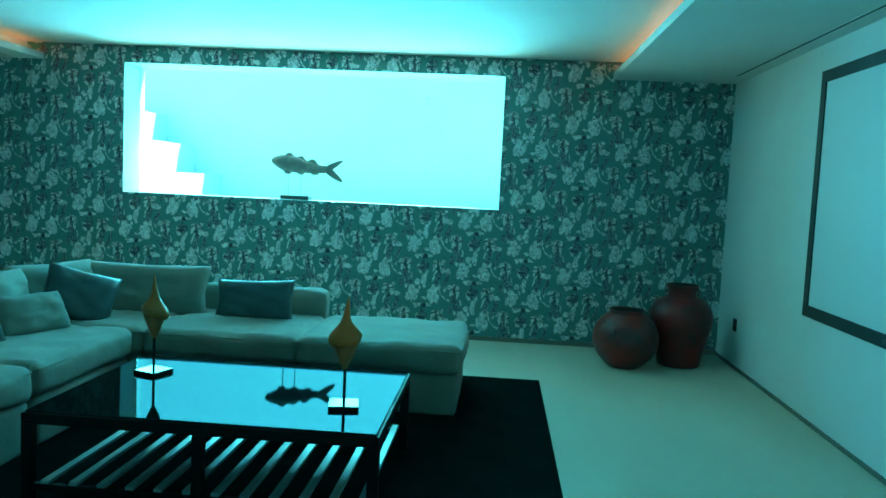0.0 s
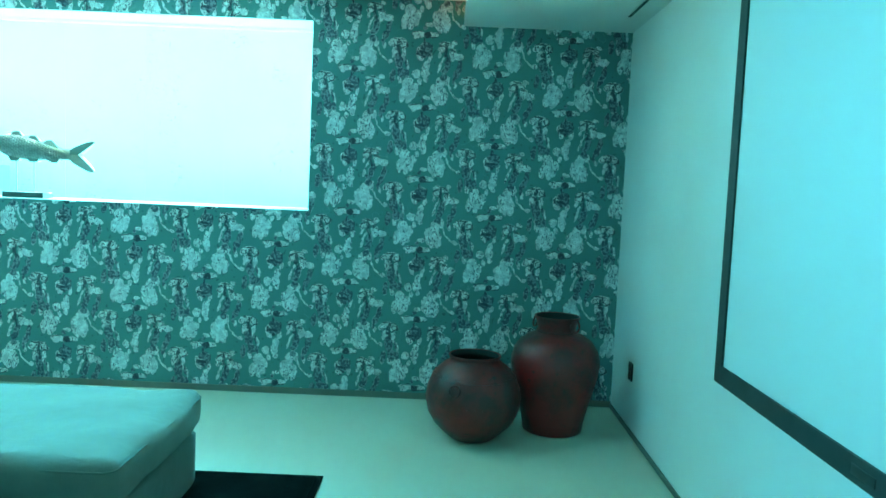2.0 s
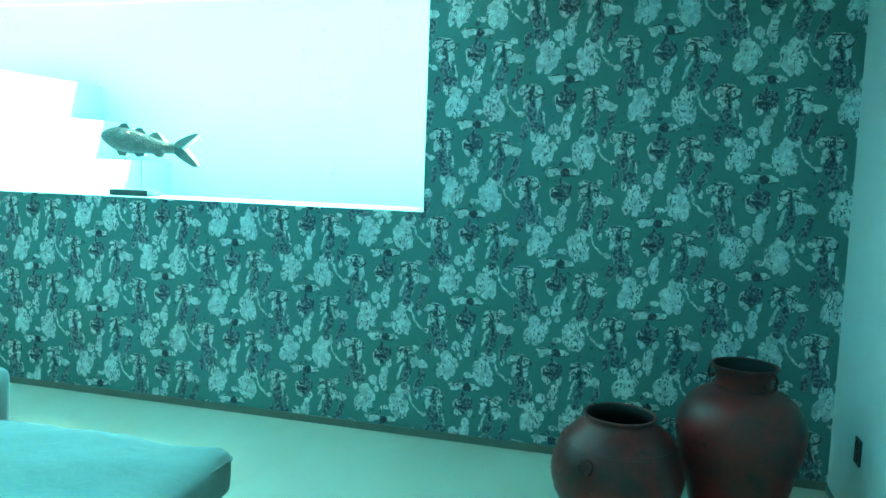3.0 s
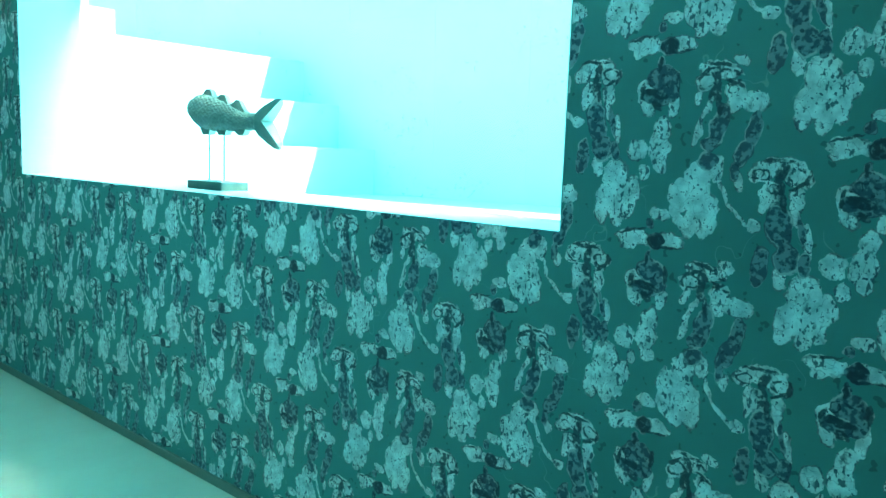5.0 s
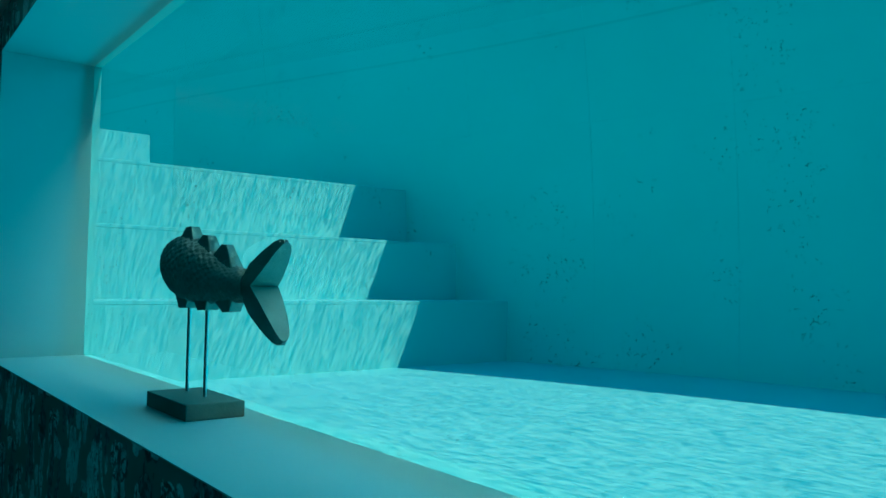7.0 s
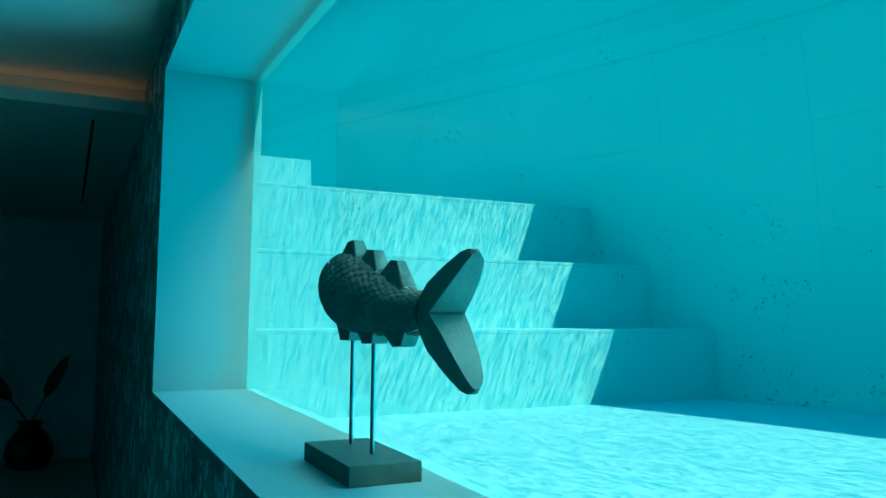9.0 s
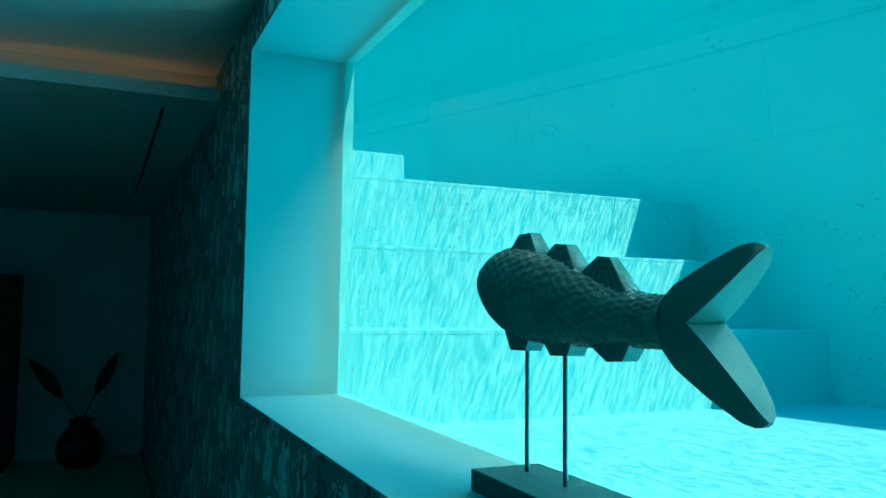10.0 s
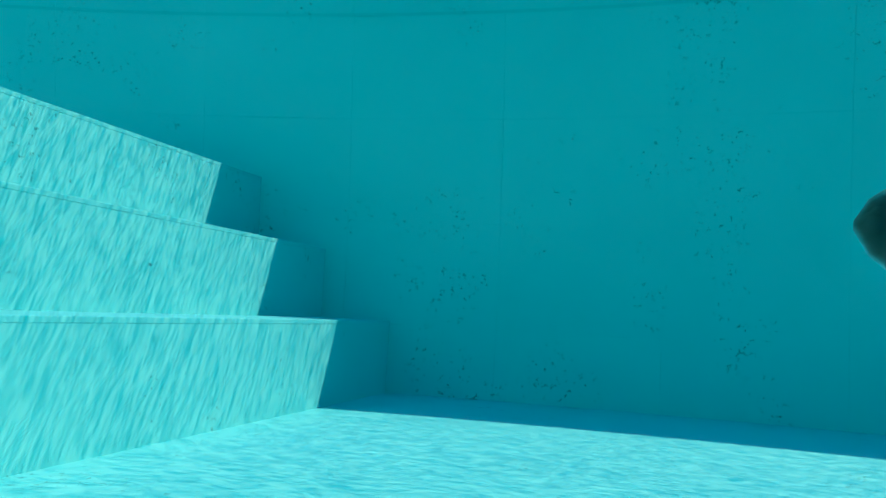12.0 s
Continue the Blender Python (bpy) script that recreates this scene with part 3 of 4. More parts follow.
# steps: three risers across the whole pool, a landing, one more block behind
RISERS = ((-3.734, PF, 1.475), (-4.136, 1.475, 1.872), (-4.538, 1.872, 2.281))
for i, (x, z0, z1) in enumerate(RISERS):
    x_end = RISERS[i + 1][0] if i < 2 else PX0
    st = thing("pool_step", "pale turquoise pool step with caustic light streaks", "pool step", pose(x, YP, z0), group="pool steps", kind="structure")
    o = (x, YP, z0)
    part("riser", local(boxes((PX0 if i == 2 else x_end - 0.1, x, YP + 0.02, PY, z0 if i else PF, z1 - 0.0201)), o), M["pool"], st)
    part("nosing", local(boxes((x_end, x + 0.0008, YP + 0.02, PY, z1 - 0.020, z1), bevel=0.0025), o), M["pool"], st)
st = thing("pool_step", "small upper pool step block on the landing", "pool step", pose(-5.89, YP, 2.281), group="pool steps", kind="structure")
part("riser", local(boxes((PX0, -5.89, YP + 0.02, 9.228, 2.281, 2.70), bevel=0.004), (-5.89, YP, 2.281)), M["pool"], st)

# water: its front is flat against the glass, its top holds the painted caustic pattern
bm = boxes((PX0 - 0.1, PX1 + 0.1, YG, PY + 0.15, PF - 0.1, WATER - 0.004))
water = solid("pool_water", bm, M["waterfront"], "clear turquoise pool water behind the glass", "water")
water.data.materials.append(M["watertop"])
for p in water.data.polygons:
    if p.normal.z > 0.5:
        p.material_index = 1

# large flush panels of the far wall
panel_cache = {}
PW, ROWS_Z = 0.882, (PF, 1.456, 2.046, 2.636, 3.227, WATER)
k0 = math.floor((PX0 + 2.245) / PW)
for r, (z0, z1) in enumerate(zip(ROWS_Z, ROWS_Z[1:])):
    for k in range(k0 + 1, int((PX1 + 2.245) / PW)):
        key = round(z1 - z0, 3)
        if key not in panel_cache:
            g = 0.0004
            panel_cache[key] = mesh("panel", boxes((g, PW - g, 0, 0.005, g, z1 - z0 - g), bevel=0.0004), M["pool"])
        ob = new("panel", panel_cache[key])
        ob.parent = pool_far
        ob.location = (-2.245 + k * PW, PY - 0.001 + random.uniform(-0.0006, 0.0006), z0)

# waterline mark just under the surface
solid("waterline", boxes((PX0, PX1, PY - 0.004, PY - 0.002, 3.222, 3.240)), M["stain"], "faint dark waterline mark on the pool wall", "trim")


# ---------------------------------------------------------------- seating
def sofa_unit(label, x0, x1, y0, y1, seed, backs=()):
    """One unit of the sectional sofa: recessed foot, skirted base, loose seat cushion, and padded back rests on the named sides."""
    cx, cy = (x0 + x1) / 2, (y0 + y1) / 2
    s = thing("sofa_unit", label, "sofa", pose(cx, cy, 0.012), group="units of the sectional sofa")
    w, d = x1 - x0, y1 - y0
    for sx in (-1, 1):
        for sy in (-1, 1):
            part("foot", boxes((sx * (w / 2 - 0.10) - 0.03, sx * (w / 2 - 0.10) + 0.03, sy * (d / 2 - 0.10) - 0.03, sy * (d / 2 - 0.10) + 0.03, 0.0, 0.045), bevel=0.004), M["darkwood"], s)
    part("base", soft(w - 0.03, d - 0.03, 0.262, 0.022, (0.006, 0.006, 0), 12, 0.003, seed), M["linen2"], s, "linen-covered base", 180, pose(0, 0, 0.127))
    bx0, bx1, by1 = -w / 2, w / 2, d / 2
    for b in backs:
        if b == "north":
            part("back_rest", soft(w - 0.02, 0.20, 0.37, 0.050, (0, 0.014, 0.010), 14, 0.007, seed + 3), M["linen"], s, "", 180, pose(0, d / 2 - 0.10, 0.430))
            by1 = d / 2 - 0.19
        else:
            part("back_rest", soft(0.20, d - 0.02 - (0.2 if "north" in backs else 0), 0.33, 0.055, (0.008, 0, 0.008), 12, 0.004, seed + 4), M["linen"], s, "", 180,
                 pose(-w / 2 + 0.10, -0.1 if "north" in backs else 0, 0.42))
            bx0 = -w / 2 + 0.19
    cush = part("seat_cushion", soft(bx1 - bx0 + 0.015, by1 + d / 2 + 0.015, 0.185, 0.055, (0.022, 0.022, 0.016), 22, 0.007, seed + 1, 0.010), M["linen"], s, "slightly crumpled linen seat cushion", 180,
                pose((bx0 + bx1) / 2, (by1 - d / 2) / 2, 0.352))
    # seam round the cushion
    hw, hd, r = (bx1 - bx0) / 2 + 0.006, (by1 + d / 2) / 2 + 0.006, 0.05
    loop = []
    for qx, qy, a0 in ((1, 1, 0), (-1, 1, 90), (-1, -1, 180), (1, -1, 270)):
        for k in range(5):
            a = radians(a0 + k * 22.5)
            loop.append((qx * (hw - r) + r * math.cos(a), qy * (hd - r) + r * math.sin(a), 0.058))
    part("piping", tube(loop, 0.004, 6, True), M["linen2"], cush, "", 180)
    return s


sofa_unit("oatmeal linen chaise end of the sectional sofa", -0.935, 0.100, 3.04, 4.02, 1)
sofa_unit("oatmeal linen sofa unit with a low padded back", -1.945, -0.945, 3.05, 4.10, 2, ("north",))
sofa_unit("oatmeal linen corner unit of the sectional sofa", -3.05, -1.955, 3.05, 4.10, 3, ("north", "west"))
sofa_unit("oatmeal linen sofa unit beside the dark rug", -3.05, -2.0, 2.00, 3.04, 4, ("west",))
sofa_unit("oatmeal linen sofa unit beside the coffee table", -3.05, -2.0, 0.95, 1.99, 5, ("west",))


def cushion(label, m, w, h, t, mat, seed, name="cushion"):
    """A scatter cushion: swollen middle, pinched corners, flat seam."""
    bm = bmesh.new()
    n = 22
    for side in (1, -1):
        grid = []
        for i in range(n + 1):
            row = []
            for j in range(n + 1):
                u, v = 2 * i / n - 1, 2 * j / n - 1
                full = max(0.0, (1 - u ** 4) * (1 - v ** 4)) ** 0.55
                pull = 1 - 0.07 * (1 - abs(u * v)) * max(abs(u), abs(v)) ** 3
                q = Vector((u * 2.2 + seed, v * 2.2, side * 2.0))
                z = side * (t / 2) * full * (1 + 0.22 * noise.noise(q)) + 0.006 * noise.noise(q * 3) * full
                row.append(bm.verts.new((u * w / 2 * pull, z, v * h / 2 * pull)))
            grid.append(row)
        for i in range(n):
            for j in range(n):
                bm.faces.new((grid[i][j], grid[i + 1][j], grid[i + 1][j + 1], grid[i][j + 1]))
    bmesh.ops.remove_doubles(bm, verts=bm.verts[:], dist=0.0008)
    ob = new(name, mesh(name, bm, M[mat], 180))
    ob.matrix_world = m
    return tagged(ob, label, "cushion")


cushion("large oatmeal linen back cushion on the corner of the sofa", pose(-2.25, 3.74, 0.590, -14, 0, 3), 0.94, 0.40, 0.22, "linen", 1)
cushion("oatmeal linen back cushion along the sofa", pose(-2.74, 2.60, 0.605, -14, 0, 88), 0.95, 0.39, 0.24, "linen", 2)
cushion("oatmeal linen back cushion near the sofa corner", pose(-2.76, 3.42, 0.605, -12, 0, 72), 0.72, 0.39, 0.22, "linen", 3)
cushion("oatmeal linen back cushion by the coffee table", pose(-2.74, 1.55, 0.605, -14, 0, 90), 0.95, 0.39, 0.24, "linen", 4)
cushion("glossy petrol blue satin cushion leaning on the back", pose(-1.41, 3.67, 0.570, -20, -2, 3), 0.56, 0.31, 0.16, "satin", 5)
cushion("glossy petrol blue satin cushion in the sofa corner", pose(-2.46, 3.22, 0.600, -24, 16, 30), 0.46, 0.38, 0.17, "satin", 6)
cushion("glossy petrol blue satin cushion by the seat edge", pose(-2.58, 2.22, 0.600, -24, -8, 78), 0.46, 0.38, 0.17, "satin", 7)
cushion("small plump oatmeal linen pillow on the sofa", pose(-2.52, 2.78, 0.545, -30, 0, 70), 0.50, 0.28, 0.17, "linen", 8)

# ---------------------------------------------------------------- rug and coffee table
rug = thing("rug", "dark navy flat-woven rug with a stitched hem", "rug", pose(-1.18, 2.6, 0))
bm = bmesh.new()
box(bm, -2.2, 1.815, -2.2, 1.515, 0.001, 0.010, 0.003)
part("woven_field", bm, M["rug"], rug)
for r in ((1.815, 1.845, -2.2, 1.545), (-2.2, 1.815, 1.515, 1.545), (-2.23, -2.2, -2.2, 1.545), (-2.23, 1.845, -2.23, -2.2)):
    part("hem", boxes((*r, 0.001, 0.011), bevel=0.003), M["rug"], rug, "stitched dark hem")

TX0, TX1, TY0, TY1, TZ = -1.655, -0.143, 1.350, 2.450, 0.430
table = thing("coffee_table", "black steel coffee table with smoked glass top and slatted shelf", "table", pose((TX0 + TX1) / 2, (TY0 + TY1) / 2, 0.011))
hx, hy = (TX1 - TX0) / 2, (TY1 - TY0) / 2
part("tabletop", boxes((-hx + 0.012, hx - 0.012, -hy + 0.012, hy - 0.012, TZ - 0.020, TZ - 0.011), bevel=0.002), M["glass"], table, "dark reflective glass top")
for r in ((-hx, hx, -hy, -hy + 0.045), (-hx, hx, hy - 0.045, hy), (-hx, -hx + 0.045, -hy + 0.045, hy - 0.045), (hx - 0.045, hx, -hy + 0.045, hy - 0.045)):
    part("rail", boxes((*r, TZ - 0.066, TZ - 0.0205), bevel=0.003), M["black"], table)
for x in (-hx + 0.0225, 0.0, hx - 0.0225):
    for y in (-hy + 0.0225, hy - 0.0225):
        part("leg", boxes((x - 0.0225, x + 0.0225, y - 0.0225, y + 0.0225, 0.0, TZ - 0.0665), bevel=0.003), M["black"], table)
for y in (-hy + 0.0225, hy - 0.0225):
    part("lower_rail", boxes((-hx + 0.046, -0.0235, y - 0.015, y + 0.015, 0.075, 0.105), bevel=0.003), M["black"], table)
    part("lower_rail", boxes((0.0235, hx - 0.046, y - 0.015, y + 0.015, 0.075, 0.105), bevel=0.003), M["black"], table)
slat_me = mesh("slat", boxes((-0.018, 0.018, -hy + 0.01, hy - 0.01, 0.1055, 0.122), bevel=0.003), M["slat"])
for k in range(12):
    ob = new("slat", slat_me)
    ob.parent, ob.location = table, (-hx + 0.10 + k * (2 * hx - 0.168) / 11, 0, 0)


def shell_ornament(label, x, y, turn):
    """A tall ochre sea shell, point up, on a thin rod and a square plate."""
    s = thing("shell_ornament", label, "ornament", pose(x, y, TZ, 0, 0, turn), group="shell ornaments on the table")
    part("base_plate", boxes((-0.068, 0.068, -0.068, 0.068, 0.0, 0.020), bevel=0.003), M["mirror"], s, "polished square plate")
    part("rod", tube([(0, 0, 0.02), (0, 0, 0.19)], 0.007, 12), M["black"], s, "", 40)
    prof = [(0.008, 0.165)]
    for k in range(12):
        z = 0.175 + k * 0.010
        r = 0.012 + 0.058 * (k / 11) ** 0.9
        prof += [(r - 0.007, z), (r + 0.003, z + 0.004), (r + 0.002, z + 0.007)]
    bm = turned(prof, 40, True, False)
    for v in bm.verts:
        a = math.atan2(v.co.y, v.co.x)
        v.co.z += 0.005 * a / math.pi
        v.co.x *= 0.80
        v.co.y *= 0.70
    part("whorl", bm, M["bronze"], s, "ridged bronze-coloured whorls", 180)
    bm = turned([(0.062, 0.285), (0.074, 0.300), (0.078, 0.318), (0.074, 0.335), (0.060, 0.352), (0.042, 0.370), (0.027, 0.392), (0.019, 0.420), (0.013, 0.452), (0.007, 0.480), (0.002, 0.500)], 40, True, True)
    for v in bm.verts:
        a = math.atan2(v.co.y, v.co.x)
        bulge = max(0.0, 1 - abs(v.co.z - 0.315) / 0.09)
        v.co.x += 0.016 * bulge * math.cos(a) + 0.012 * max(0, v.co.z - 0.36) / 0.14 - 0.006
        v.co.z += 0.014 * bulge * math.sin(a + 0.7)
        v.co.x *= 0.82
        v.co.y *= 0.70
    part("shell", bm, M["gold"], s, "ochre glazed shell with a long point", 180)


shell_ornament("ochre sea shell ornament on a polished plate, near the table corner", -0.363, 1.714, 10)
shell_ornament("ochre sea shell ornament on a polished plate, mid table", -1.419, 2.079, 160)

# ---------------------------------------------------------------- the carved fish on the sill
FX, FY = -1.722, 5.836
fish = thing("fish_sculpture", "dark carved wooden fish on two steel rods and a wooden block", "sculpture", pose(FX, FY, WZ0))
base = boxes((-0.132, 0.150, -0.072, 0.070, 0.0, 0.038), bevel=0.0025)
part("base_block", base, M["block"], fish, "weathered dark wooden block")
for x in (-0.074, 0.048):
    part("rod", tube([(x, 0.010, 0.034), (x, 0.010, 0.30)], 0.0044, 12), M["steel"], fish, "thin dark steel rod", 40)


def fish_body():
    """Body of rings with raised overlapping scales."""
    bm = bmesh.new()
    xs0, xs1, nr, ns = -0.254, 0.305, 150, 132
    keys = [(-0.254, 0.374, 0.004), (-0.243, 0.373, 0.023), (-0.22, 0.371, 0.041), (-0.18, 0.366, 0.061), (-0.13, 0.359, 0.076), (-0.07, 0.351, 0.082),
            (-0.01, 0.344, 0.079), (0.06, 0.334, 0.070), (0.12, 0.324, 0.058), (0.19, 0.314, 0.046), (0.25, 0.309, 0.038), (0.305, 0.308, 0.036)]
    kx, kz, kh = zip(*keys)
    rings = []
    for i in range(nr + 1):
        x = xs0 + (xs1 - xs0) * (i / nr)
        cz, h = float(np.interp(x, kx, kz)), float(np.interp(x, kx, kh))
        w = h * (0.74 if x < 0.1 else 0.78)
        ring = []
        for k in range(ns):
            a = 2 * math.pi * k / ns
            lift = 0.0
            if -0.165 < x < 0.300:
                s, c = x / 0.0175, a * 22 / (2 * math.pi)
                r = math.floor(s)
                u, v = (c + 0.5 * (r % 2)) % 1.0 - 0.5, s - r
                t = v + 1.5 * u * u
                lift = 0.0036 * ((t if t < 1 else t - 1) - 0.35) * min(1, h / 0.05)
            ca, sa = math.cos(a), math.sin(a)
            ring.append(bm.verts.new((x, (w + lift) * ca, cz + (h + lift) * sa)))
        rings.append(ring)
    for a, b in zip(rings, rings[1:]):
        for k in range(ns):
            bm.faces.new((a[k], a[(k + 1) % ns], b[(k + 1) % ns], b[k]))
    bm.faces.new(rings[0][::-1])
    bm.faces.new(rings[-1])
    return bm


def fish_fin(root, tip, thick_root, thick_tip, ridges=7, depth=0.0016):
    """A chunky fin between a root line and a tip line, each (x, z) to (x, z): fanned ridges on both sides, its outer edge sawn flat."""
    bm = bmesh.new()
    nu, nv = 6 * ridges, 6
    rows = []
    for i in range(nu + 1):
        u = i / nu
        line = []
        for j in range(nv + 1):
            v = j / nv
            a, b = Vector(root[0]).lerp(Vector(root[1]), u), Vector(tip[0]).lerp(Vector(tip[1]), u)
            p = a.lerp(b, v)
            half = (thick_root + (thick_tip - thick_root) * v) / 2 * (0.80 + 0.20 * math.sin(math.pi * u) ** 0.5)
            half += depth * (abs(math.sin(math.pi * u * ridges)) - 0.5) * math.sin(math.pi * min(1, v + 0.25))
            line.append((p.x, half, p.y))
        rows.append([[bm.verts.new((x, sy * y, z)) for x, y, z in line] for sy in (-1, 1)])
    for a, b in zip(rows, rows[1:]):
        for sy in (0, 1):
            for j in range(nv):
                bm.faces.new((a[sy][j], b[sy][j], b[sy][j + 1], a[sy][j + 1]))
        bm.faces.new((a[0][nv], b[0][nv], b[1][nv], a[1][nv])).material_index = 1
        bm.faces.new((a[0][0], b[0][0], b[1][0], a[1][0]))
    for end, cut in ((rows[0], 0), (rows[-1], 1)):
        for j in range(nv):
            bm.faces.new((end[0][j], end[0][j + 1], end[1][j + 1], end[1][j])).material_index = cut
    return bm


def tail_lobe(sign):
    """One lobe of the forked tail: narrow ridged front edge, broad pale sawn face behind, rounded tip."""
    bm = bmesh.new()
    keys = (0.0, 0.3, 0.6, 0.82, 0.94, 1.0)
    fx, fz = (0.262, 0.328, 0.388, 0.436, 0.457, 0.468), (-0.006, 0.048, 0.075, 0.093, 0.096, 0.091)
    rx, rz = (0.368, 0.402, 0.435, 0.459, 0.467, 0.470), (0.0, 0.024, 0.051, 0.073, 0.083, 0.088)
    ft, rt = (0.038, 0.034, 0.028, 0.021, 0.014, 0.006), (0.064, 0.056, 0.045, 0.032, 0.021, 0.008)
    n, m, rings = 26, 10, []
    for i in range(n + 1):
        s = i / n
        at = lambda row: float(np.interp(s, keys, row))
        stretch = 1.0 if sign > 0 else 1.24
        ring = []
        for sy in (-1, 1):
            for j in range(m + 1):
                v = j / m if sy < 0 else 1 - j / m
                y = (at(ft) + (at(rt) - at(ft)) * v) / 2
                y += 0.0013 * math.sin(v * 2 * math.pi * 4.5) * (1 - s) * math.sin(math.pi * v)
                ring.append(bm.verts.new((at(fx) + (at(rx) - at(fx)) * v, sy * y, 0.309 + sign * stretch * (at(fz) + (at(rz) - at(fz)) * v))))
        rings.append(ring)
    k = len(rings[0])
    for a, b in zip(rings, rings[1:]):
        for q in range(k):
            bm.faces.new((a[q], a[(q + 1) % k], b[(q + 1) % k], b[q])).material_index = 1 if q == m else 0
    bm.faces.new(rings[0][::-1])
    bm.faces.new(rings[-1])
    return bm


part("body", fish_body(), M["scales"], fish, "dark carved wooden body with overlapping scales", 50, pose(0, 0.010, 0))
FINS = (("dorsal_fin", ((-0.142, 0.405), (-0.004, 0.400)), ((-0.090, 0.456), (-0.050, 0.457)), 0.046, 0.026),
        ("dorsal_fin", ((-0.012, 0.402), (0.112, 0.372)), ((0.030, 0.432), (0.064, 0.429)), 0.044, 0.024),
        ("dorsal_fin", ((0.092, 0.372), (0.240, 0.335)), ((0.148, 0.405), (0.178, 0.402)), 0.038, 0.020),
        ("belly_fin", ((-0.130, 0.290), (-0.034, 0.284)), ((-0.108, 0.249), (-0.054, 0.250)), 0.048, 0.040),
        ("belly_fin", ((-0.006, 0.284), (0.096, 0.282)), ((0.026, 0.247), (0.078, 0.249)), 0.048, 0.040),
        ("belly_fin", ((0.110, 0.284), (0.246, 0.290)), ((0.178, 0.247), (0.216, 0.250)), 0.042, 0.034))
for nm, root, tip, t0, t1 in FINS:
    ob = part(nm, fish_fin(root, tip, t0, t1), M["wood"], fish, "ridged wooden fin with a pale sawn edge", 40, pose(0, 0.010, 0))
    ob.data.materials.append(M["cut"])
for sign in (1, -1):
    ob = part("tail_lobe", tail_lobe(sign), M["wood"], fish, "ridged tail lobe with a pale sawn face", 40, pose(0, 0.010, 0))
    ob.data.materials.append(M["cut"])


# ---------------------------------------------------------------- vases in the corner
def ring_handle(parent, z, r_body, angle, size, thick, label):
    a = radians(angle)
    o = Vector((r_body * math.cos(a), r_body * math.sin(a), z))
    side, out = Vector((-math.sin(a), math.cos(a), 0)), Vector((math.cos(a), math.sin(a), 0))
    loop = [tuple(o + out * (thick * 0.9 + 0.012 * (1 - math.cos(b)) * 0.5) + side * size * math.sin(b) + Vector((0, 0, size * math.cos(b)))) for b in (2 * math.pi * k / 24 for k in range(24))]
    part("ring_handle", tube(loop, thick, 8, True), M["lacquer"], parent, label, 180)


def rivets(parent, profile_r, z, count, r=0.0045, a0=0.0):
    for k in range(count):
        a = radians(a0) + 2 * math.pi * k / count
        bm = bmesh.new()
        bmesh.ops.create_icosphere(bm, subdivisions=1, radius=r)
        part("rivet", bm, M["lacquer"], parent, "", 180, pose((profile_r + 0.001) * math.cos(a), (profile_r + 0.001) * math.sin(a), z))


v1 = thing("round_vase", "round oxblood lacquered vase with ring handle and worn patches", "vase", pose(1.415, 4.862, 0.0) @ Matrix.Scale(1.04, 4))
outer = [(0.05, 0.0), (0.115, 0.0), (0.125, 0.008), (0.165, 0.040), (0.215, 0.090), (0.250, 0.150), (0.263, 0.205), (0.266, 0.240), (0.259, 0.290), (0.238, 0.345),
         (0.205, 0.392), (0.165, 0.425), (0.145, 0.436), (0.137, 0.446), (0.139, 0.460), (0.143, 0.464), (0.142, 0.469), (0.134, 0.469)]
inner = [(0.128, 0.455), (0.132, 0.435), (0.19, 0.38), (0.24, 0.26), (0.20, 0.09), (0.10, 0.02)]
part("body", turned(outer, 64), M["lacquer"], v1, "", 60)
part("inner_wall", turned([(0.134, 0.469)] + inner, 48, False, True), M["gap"], v1, "dark hollow inside", 60)
part("rim", tube([(0.141 * math.cos(2 * math.pi * k / 48), 0.141 * math.sin(2 * math.pi * k / 48), 0.468) for k in range(48)], 0.006, 8, True), M["lacquer"], v1, "", 180)
part("band", turned([(0.2305, 0.3555), (0.2345, 0.358), (0.2265, 0.3685), (0.222, 0.367)], 64, False), M["lacquer"], v1, "", 60)
ring_handle(v1, 0.318, 0.250, -115, 0.030, 0.005, "small iron ring")
rivets(v1, 0.222, 0.374, 14, a0=-118)
rivets(v1, 0.2645, 0.225, 40, 0.0035)

v2 = thing("tall_vase", "tall oxblood lacquered shouldered vase with two ring handles", "vase", pose(1.912, 5.075, 0.0) @ Matrix.Scale(1.04, 4))
outer = [(0.05, 0.0), (0.165, 0.0), (0.172, 0.006), (0.178, 0.05), (0.196, 0.13), (0.222, 0.23), (0.248, 0.33), (0.257, 0.39), (0.255, 0.435), (0.240, 0.485), (0.208, 0.530),
         (0.165, 0.560), (0.128, 0.575), (0.112, 0.584), (0.109, 0.596), (0.115, 0.625), (0.126, 0.655), (0.131, 0.668), (0.130, 0.672), (0.122, 0.672)]
part("body", turned(outer, 64), M["lacquer"], v2, "", 60)
part("inner_wall", turned([(0.122, 0.672), (0.104, 0.60), (0.12, 0.57), (0.20, 0.50), (0.22, 0.38), (0.14, 0.03)], 48, False, True), M["gap"], v2, "dark hollow inside", 60)
part("rim", tube([(0.129 * math.cos(2 * math.pi * k / 48), 0.129 * math.sin(2 * math.pi * k / 48), 0.671) for k in range(48)], 0.005, 8, True), M["lacquer"], v2, "", 180)
part("neck_band", turned([(0.1105, 0.586), (0.117, 0.588), (0.117, 0.594), (0.111, 0.597)], 48, False), M["lacquer"], v2, "", 60)
ring_handle(v2, 0.632, 0.122, -48, 0.036, 0.006, "iron ring on the neck")
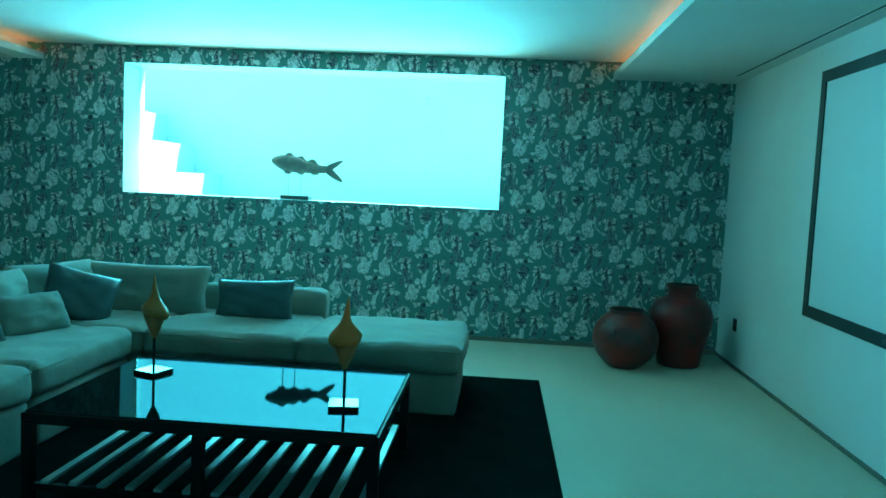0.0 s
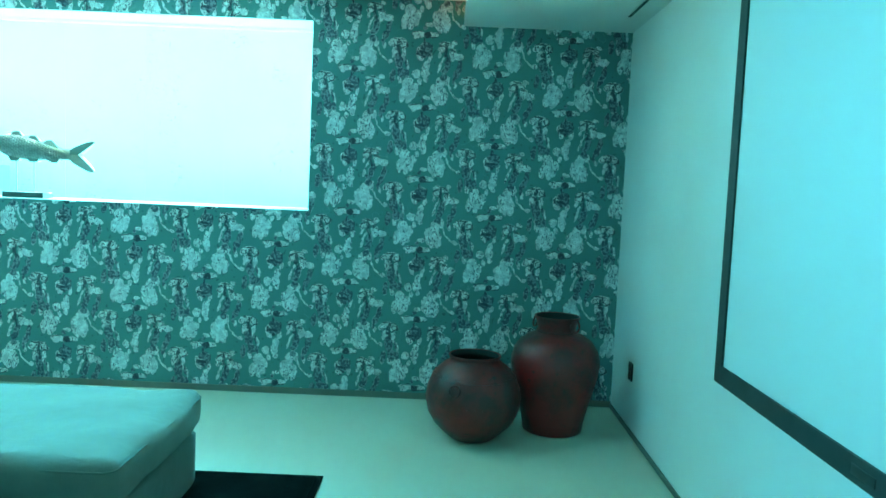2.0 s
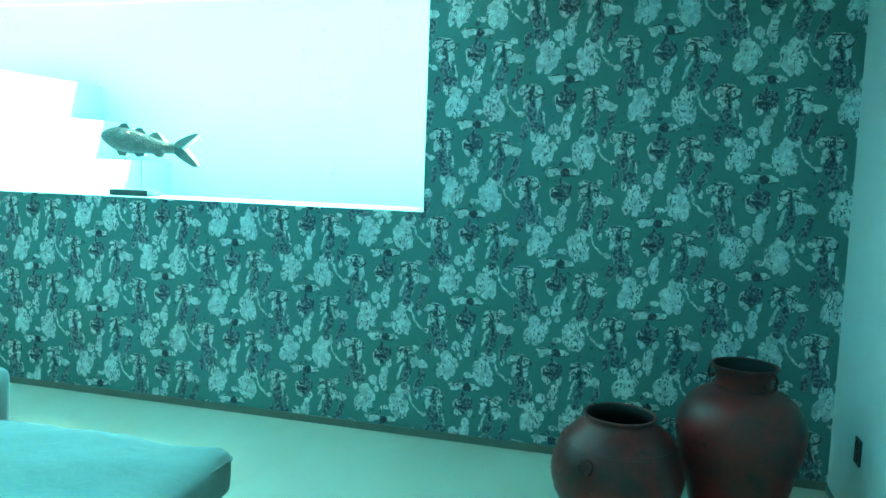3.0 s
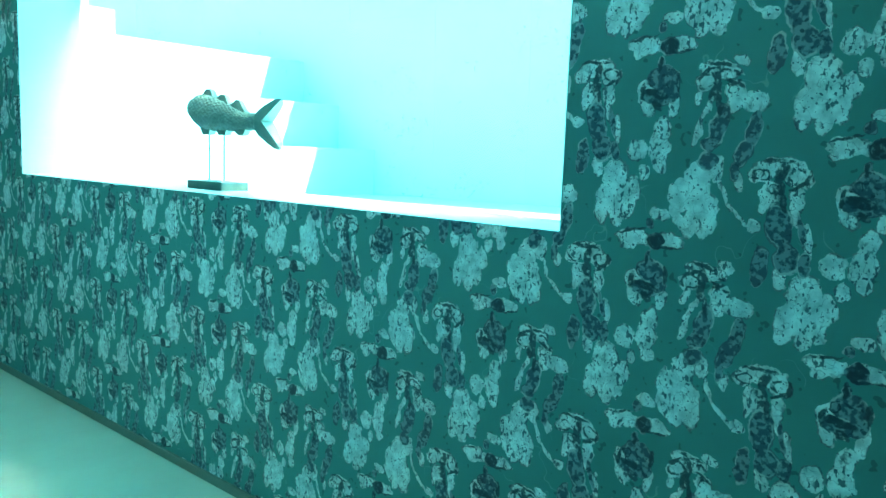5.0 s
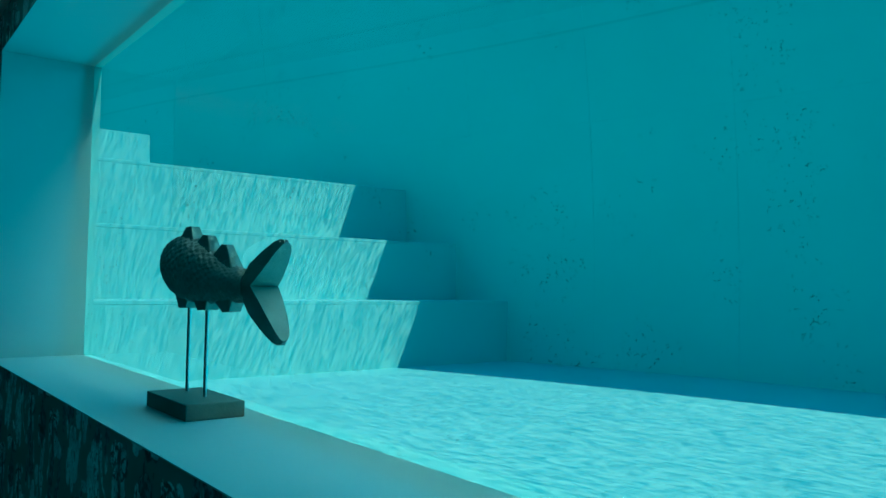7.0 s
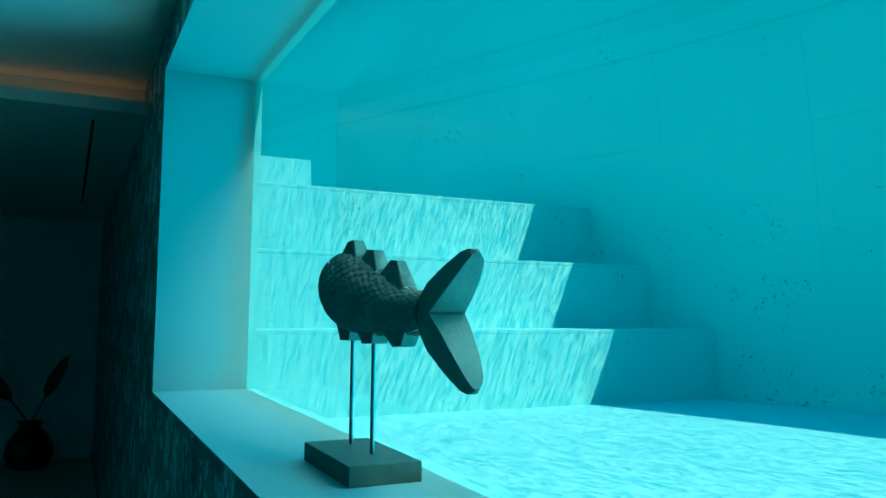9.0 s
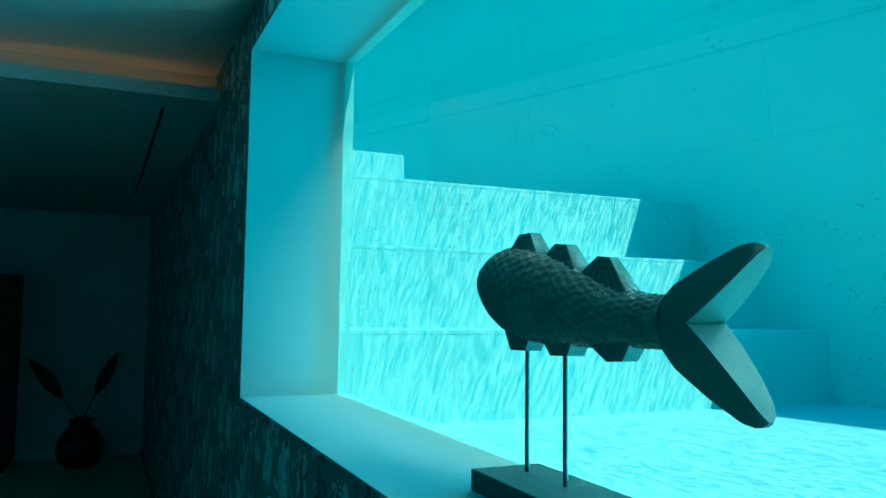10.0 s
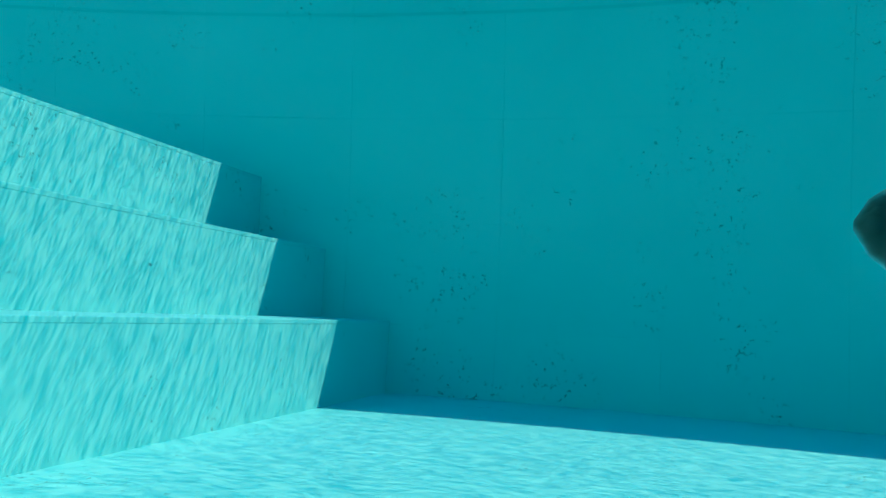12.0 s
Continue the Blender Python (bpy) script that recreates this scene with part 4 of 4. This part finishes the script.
ring_handle(v2, 0.632, 0.122, 150, 0.036, 0.006, "iron ring on the neck")
rivets(v2, 0.2545, 0.40, 36, 0.003)

# ---------------------------------------------------------------- projection screen and socket on the white wall
SY0, SY1, SZ0, SZ1, BW = 0.80, 3.605, 0.702, 2.309, 0.076
o = (XR, (SY0 + SY1) / 2, SZ0)
scr = thing("projection_screen", "fixed projection screen with a wide black velvet border", "screen", pose(*o))
part("canvas", local(boxes((XR - 0.026, XR - 0.012, SY0 + BW - 0.01, SY1 - BW + 0.01, SZ0 + BW - 0.01, SZ1 - BW + 0.01)), o), M["screen"], scr, "matte pale grey-white canvas")
for r in ((SY0, SY1, SZ0, SZ0 + BW), (SY0, SY1, SZ1 - BW, SZ1), (SY0, SY0 + BW, SZ0 + BW, SZ1 - BW), (SY1 - BW, SY1, SZ0 + BW, SZ1 - BW)):
    part("border", local(boxes((XR - 0.034, XR, *r), bevel=0.002), o), M["velvet"], scr)
part("badge", local(boxes((XR - 0.036, XR - 0.0342, 2.40, 2.52, SZ0 + 0.022, SZ0 + 0.052), bevel=0.0005), o), M["plastic"], scr, "small glossy black plate")

o = (XR, 5.0985, 0.372)
sock = thing("wall_socket", "matte black double wall socket low on the wall", "socket", pose(*o))
part("plate", local(boxes((XR - 0.010, XR, 5.056, 5.141, 0.318, 0.428), bevel=0.003), o), M["plastic"], sock)
for z in (0.347, 0.399):
    ring = [(XR - 0.0105, 5.0985 + 0.02 * math.cos(2 * math.pi * k / 20), z + 0.02 * math.sin(2 * math.pi * k / 20)) for k in range(20)]
    part("outlet", local(tube(ring, 0.0022, 6, True), o), M["black"], sock, "", 180)

# ---------------------------------------------------------------- the dark end of the room
o = (-8.95, 3.9, 0)
cab = thing("tall_cabinet", "tall dark wooden cabinet against the far wall", "cabinet", pose(*o))
part("body", local(boxes((XL, -8.77, 3.30, 4.44, 0.06, 1.83), bevel=0.004), o), M["darkwood"], cab)
part("plinth", local(boxes((XL, -8.80, 3.33, 4.41, 0.0, 0.06)), o), M["gap"], cab)
for y0, y1, hyy in ((3.304, 3.868, 3.84), (3.872, 4.436, 3.90)):
    d = part("door", local(boxes((-8.769, -8.75, y0, y1, 0.07, 1.822), bevel=0.003), o), M["darkwood"], cab)
    part("handle", local(tube([(-8.735, hyy, 0.85), (-8.735, hyy, 1.05)], 0.006, 8), o), M["black"], d)

pv = thing("leaf_vase", "squat dark vase on the floor holding two tall dried leaves", "vase", pose(-8.93, 5.03, 0))
part("pot", turned([(0.05, 0.0), (0.14, 0.0), (0.19, 0.05), (0.215, 0.14), (0.205, 0.24), (0.15, 0.33), (0.10, 0.38), (0.095, 0.42), (0.12, 0.45), (0.11, 0.45), (0.08, 0.40)], 40), M["plastic"], pv, "", 60)


def leaf(parent, dy, dz, width):
    """A long stalk with a narrow cupped blade."""
    pts = [(0.02 * k, dy * (k / 10) ** 1.1, 0.40 + dz * k / 10) for k in range(11)]
    part("stalk", tube([(p[0] * 0.3, p[1], p[2]) for p in pts[:8]], 0.008, 8), M["leaf"], parent, "", 180)
    bm = bmesh.new()
    rows = []
    for k in range(15):
        s = 0.42 + 0.58 * k / 14
        w = width * math.sin(math.pi * min(1, (k / 14) ** 0.8 * 0.97 + 0.03)) ** 0.7
        c = Vector((0.006 + 0.05 * s, dy * s ** 1.1, 0.40 + dz * s))
        side = Vector((0, dz, -dy)).normalized()
        rows.append([bm.verts.new(c + side * w * q + Vector((0.02 * q * q + e, 0, 0))) for e in (0, 0.004) for q in (-1, -0.5, 0, 0.5, 1)])
    for a, b in zip(rows, rows[1:]):
        for i in range(4):
            bm.faces.new((a[i], a[i + 1], b[i + 1], b[i]))
            bm.faces.new((a[i + 5], b[i + 5], b[i + 6], a[i + 6]))
        bm.faces.new((a[0], b[0], b[5], a[5]))
        bm.faces.new((a[4], a[9], b[9], b[4]))
    part("leaf", bm, M["leaf"], parent, "", 60)


leaf(pv, -0.47, 0.64, 0.065)
leaf(pv, 0.31, 0.70, 0.060)
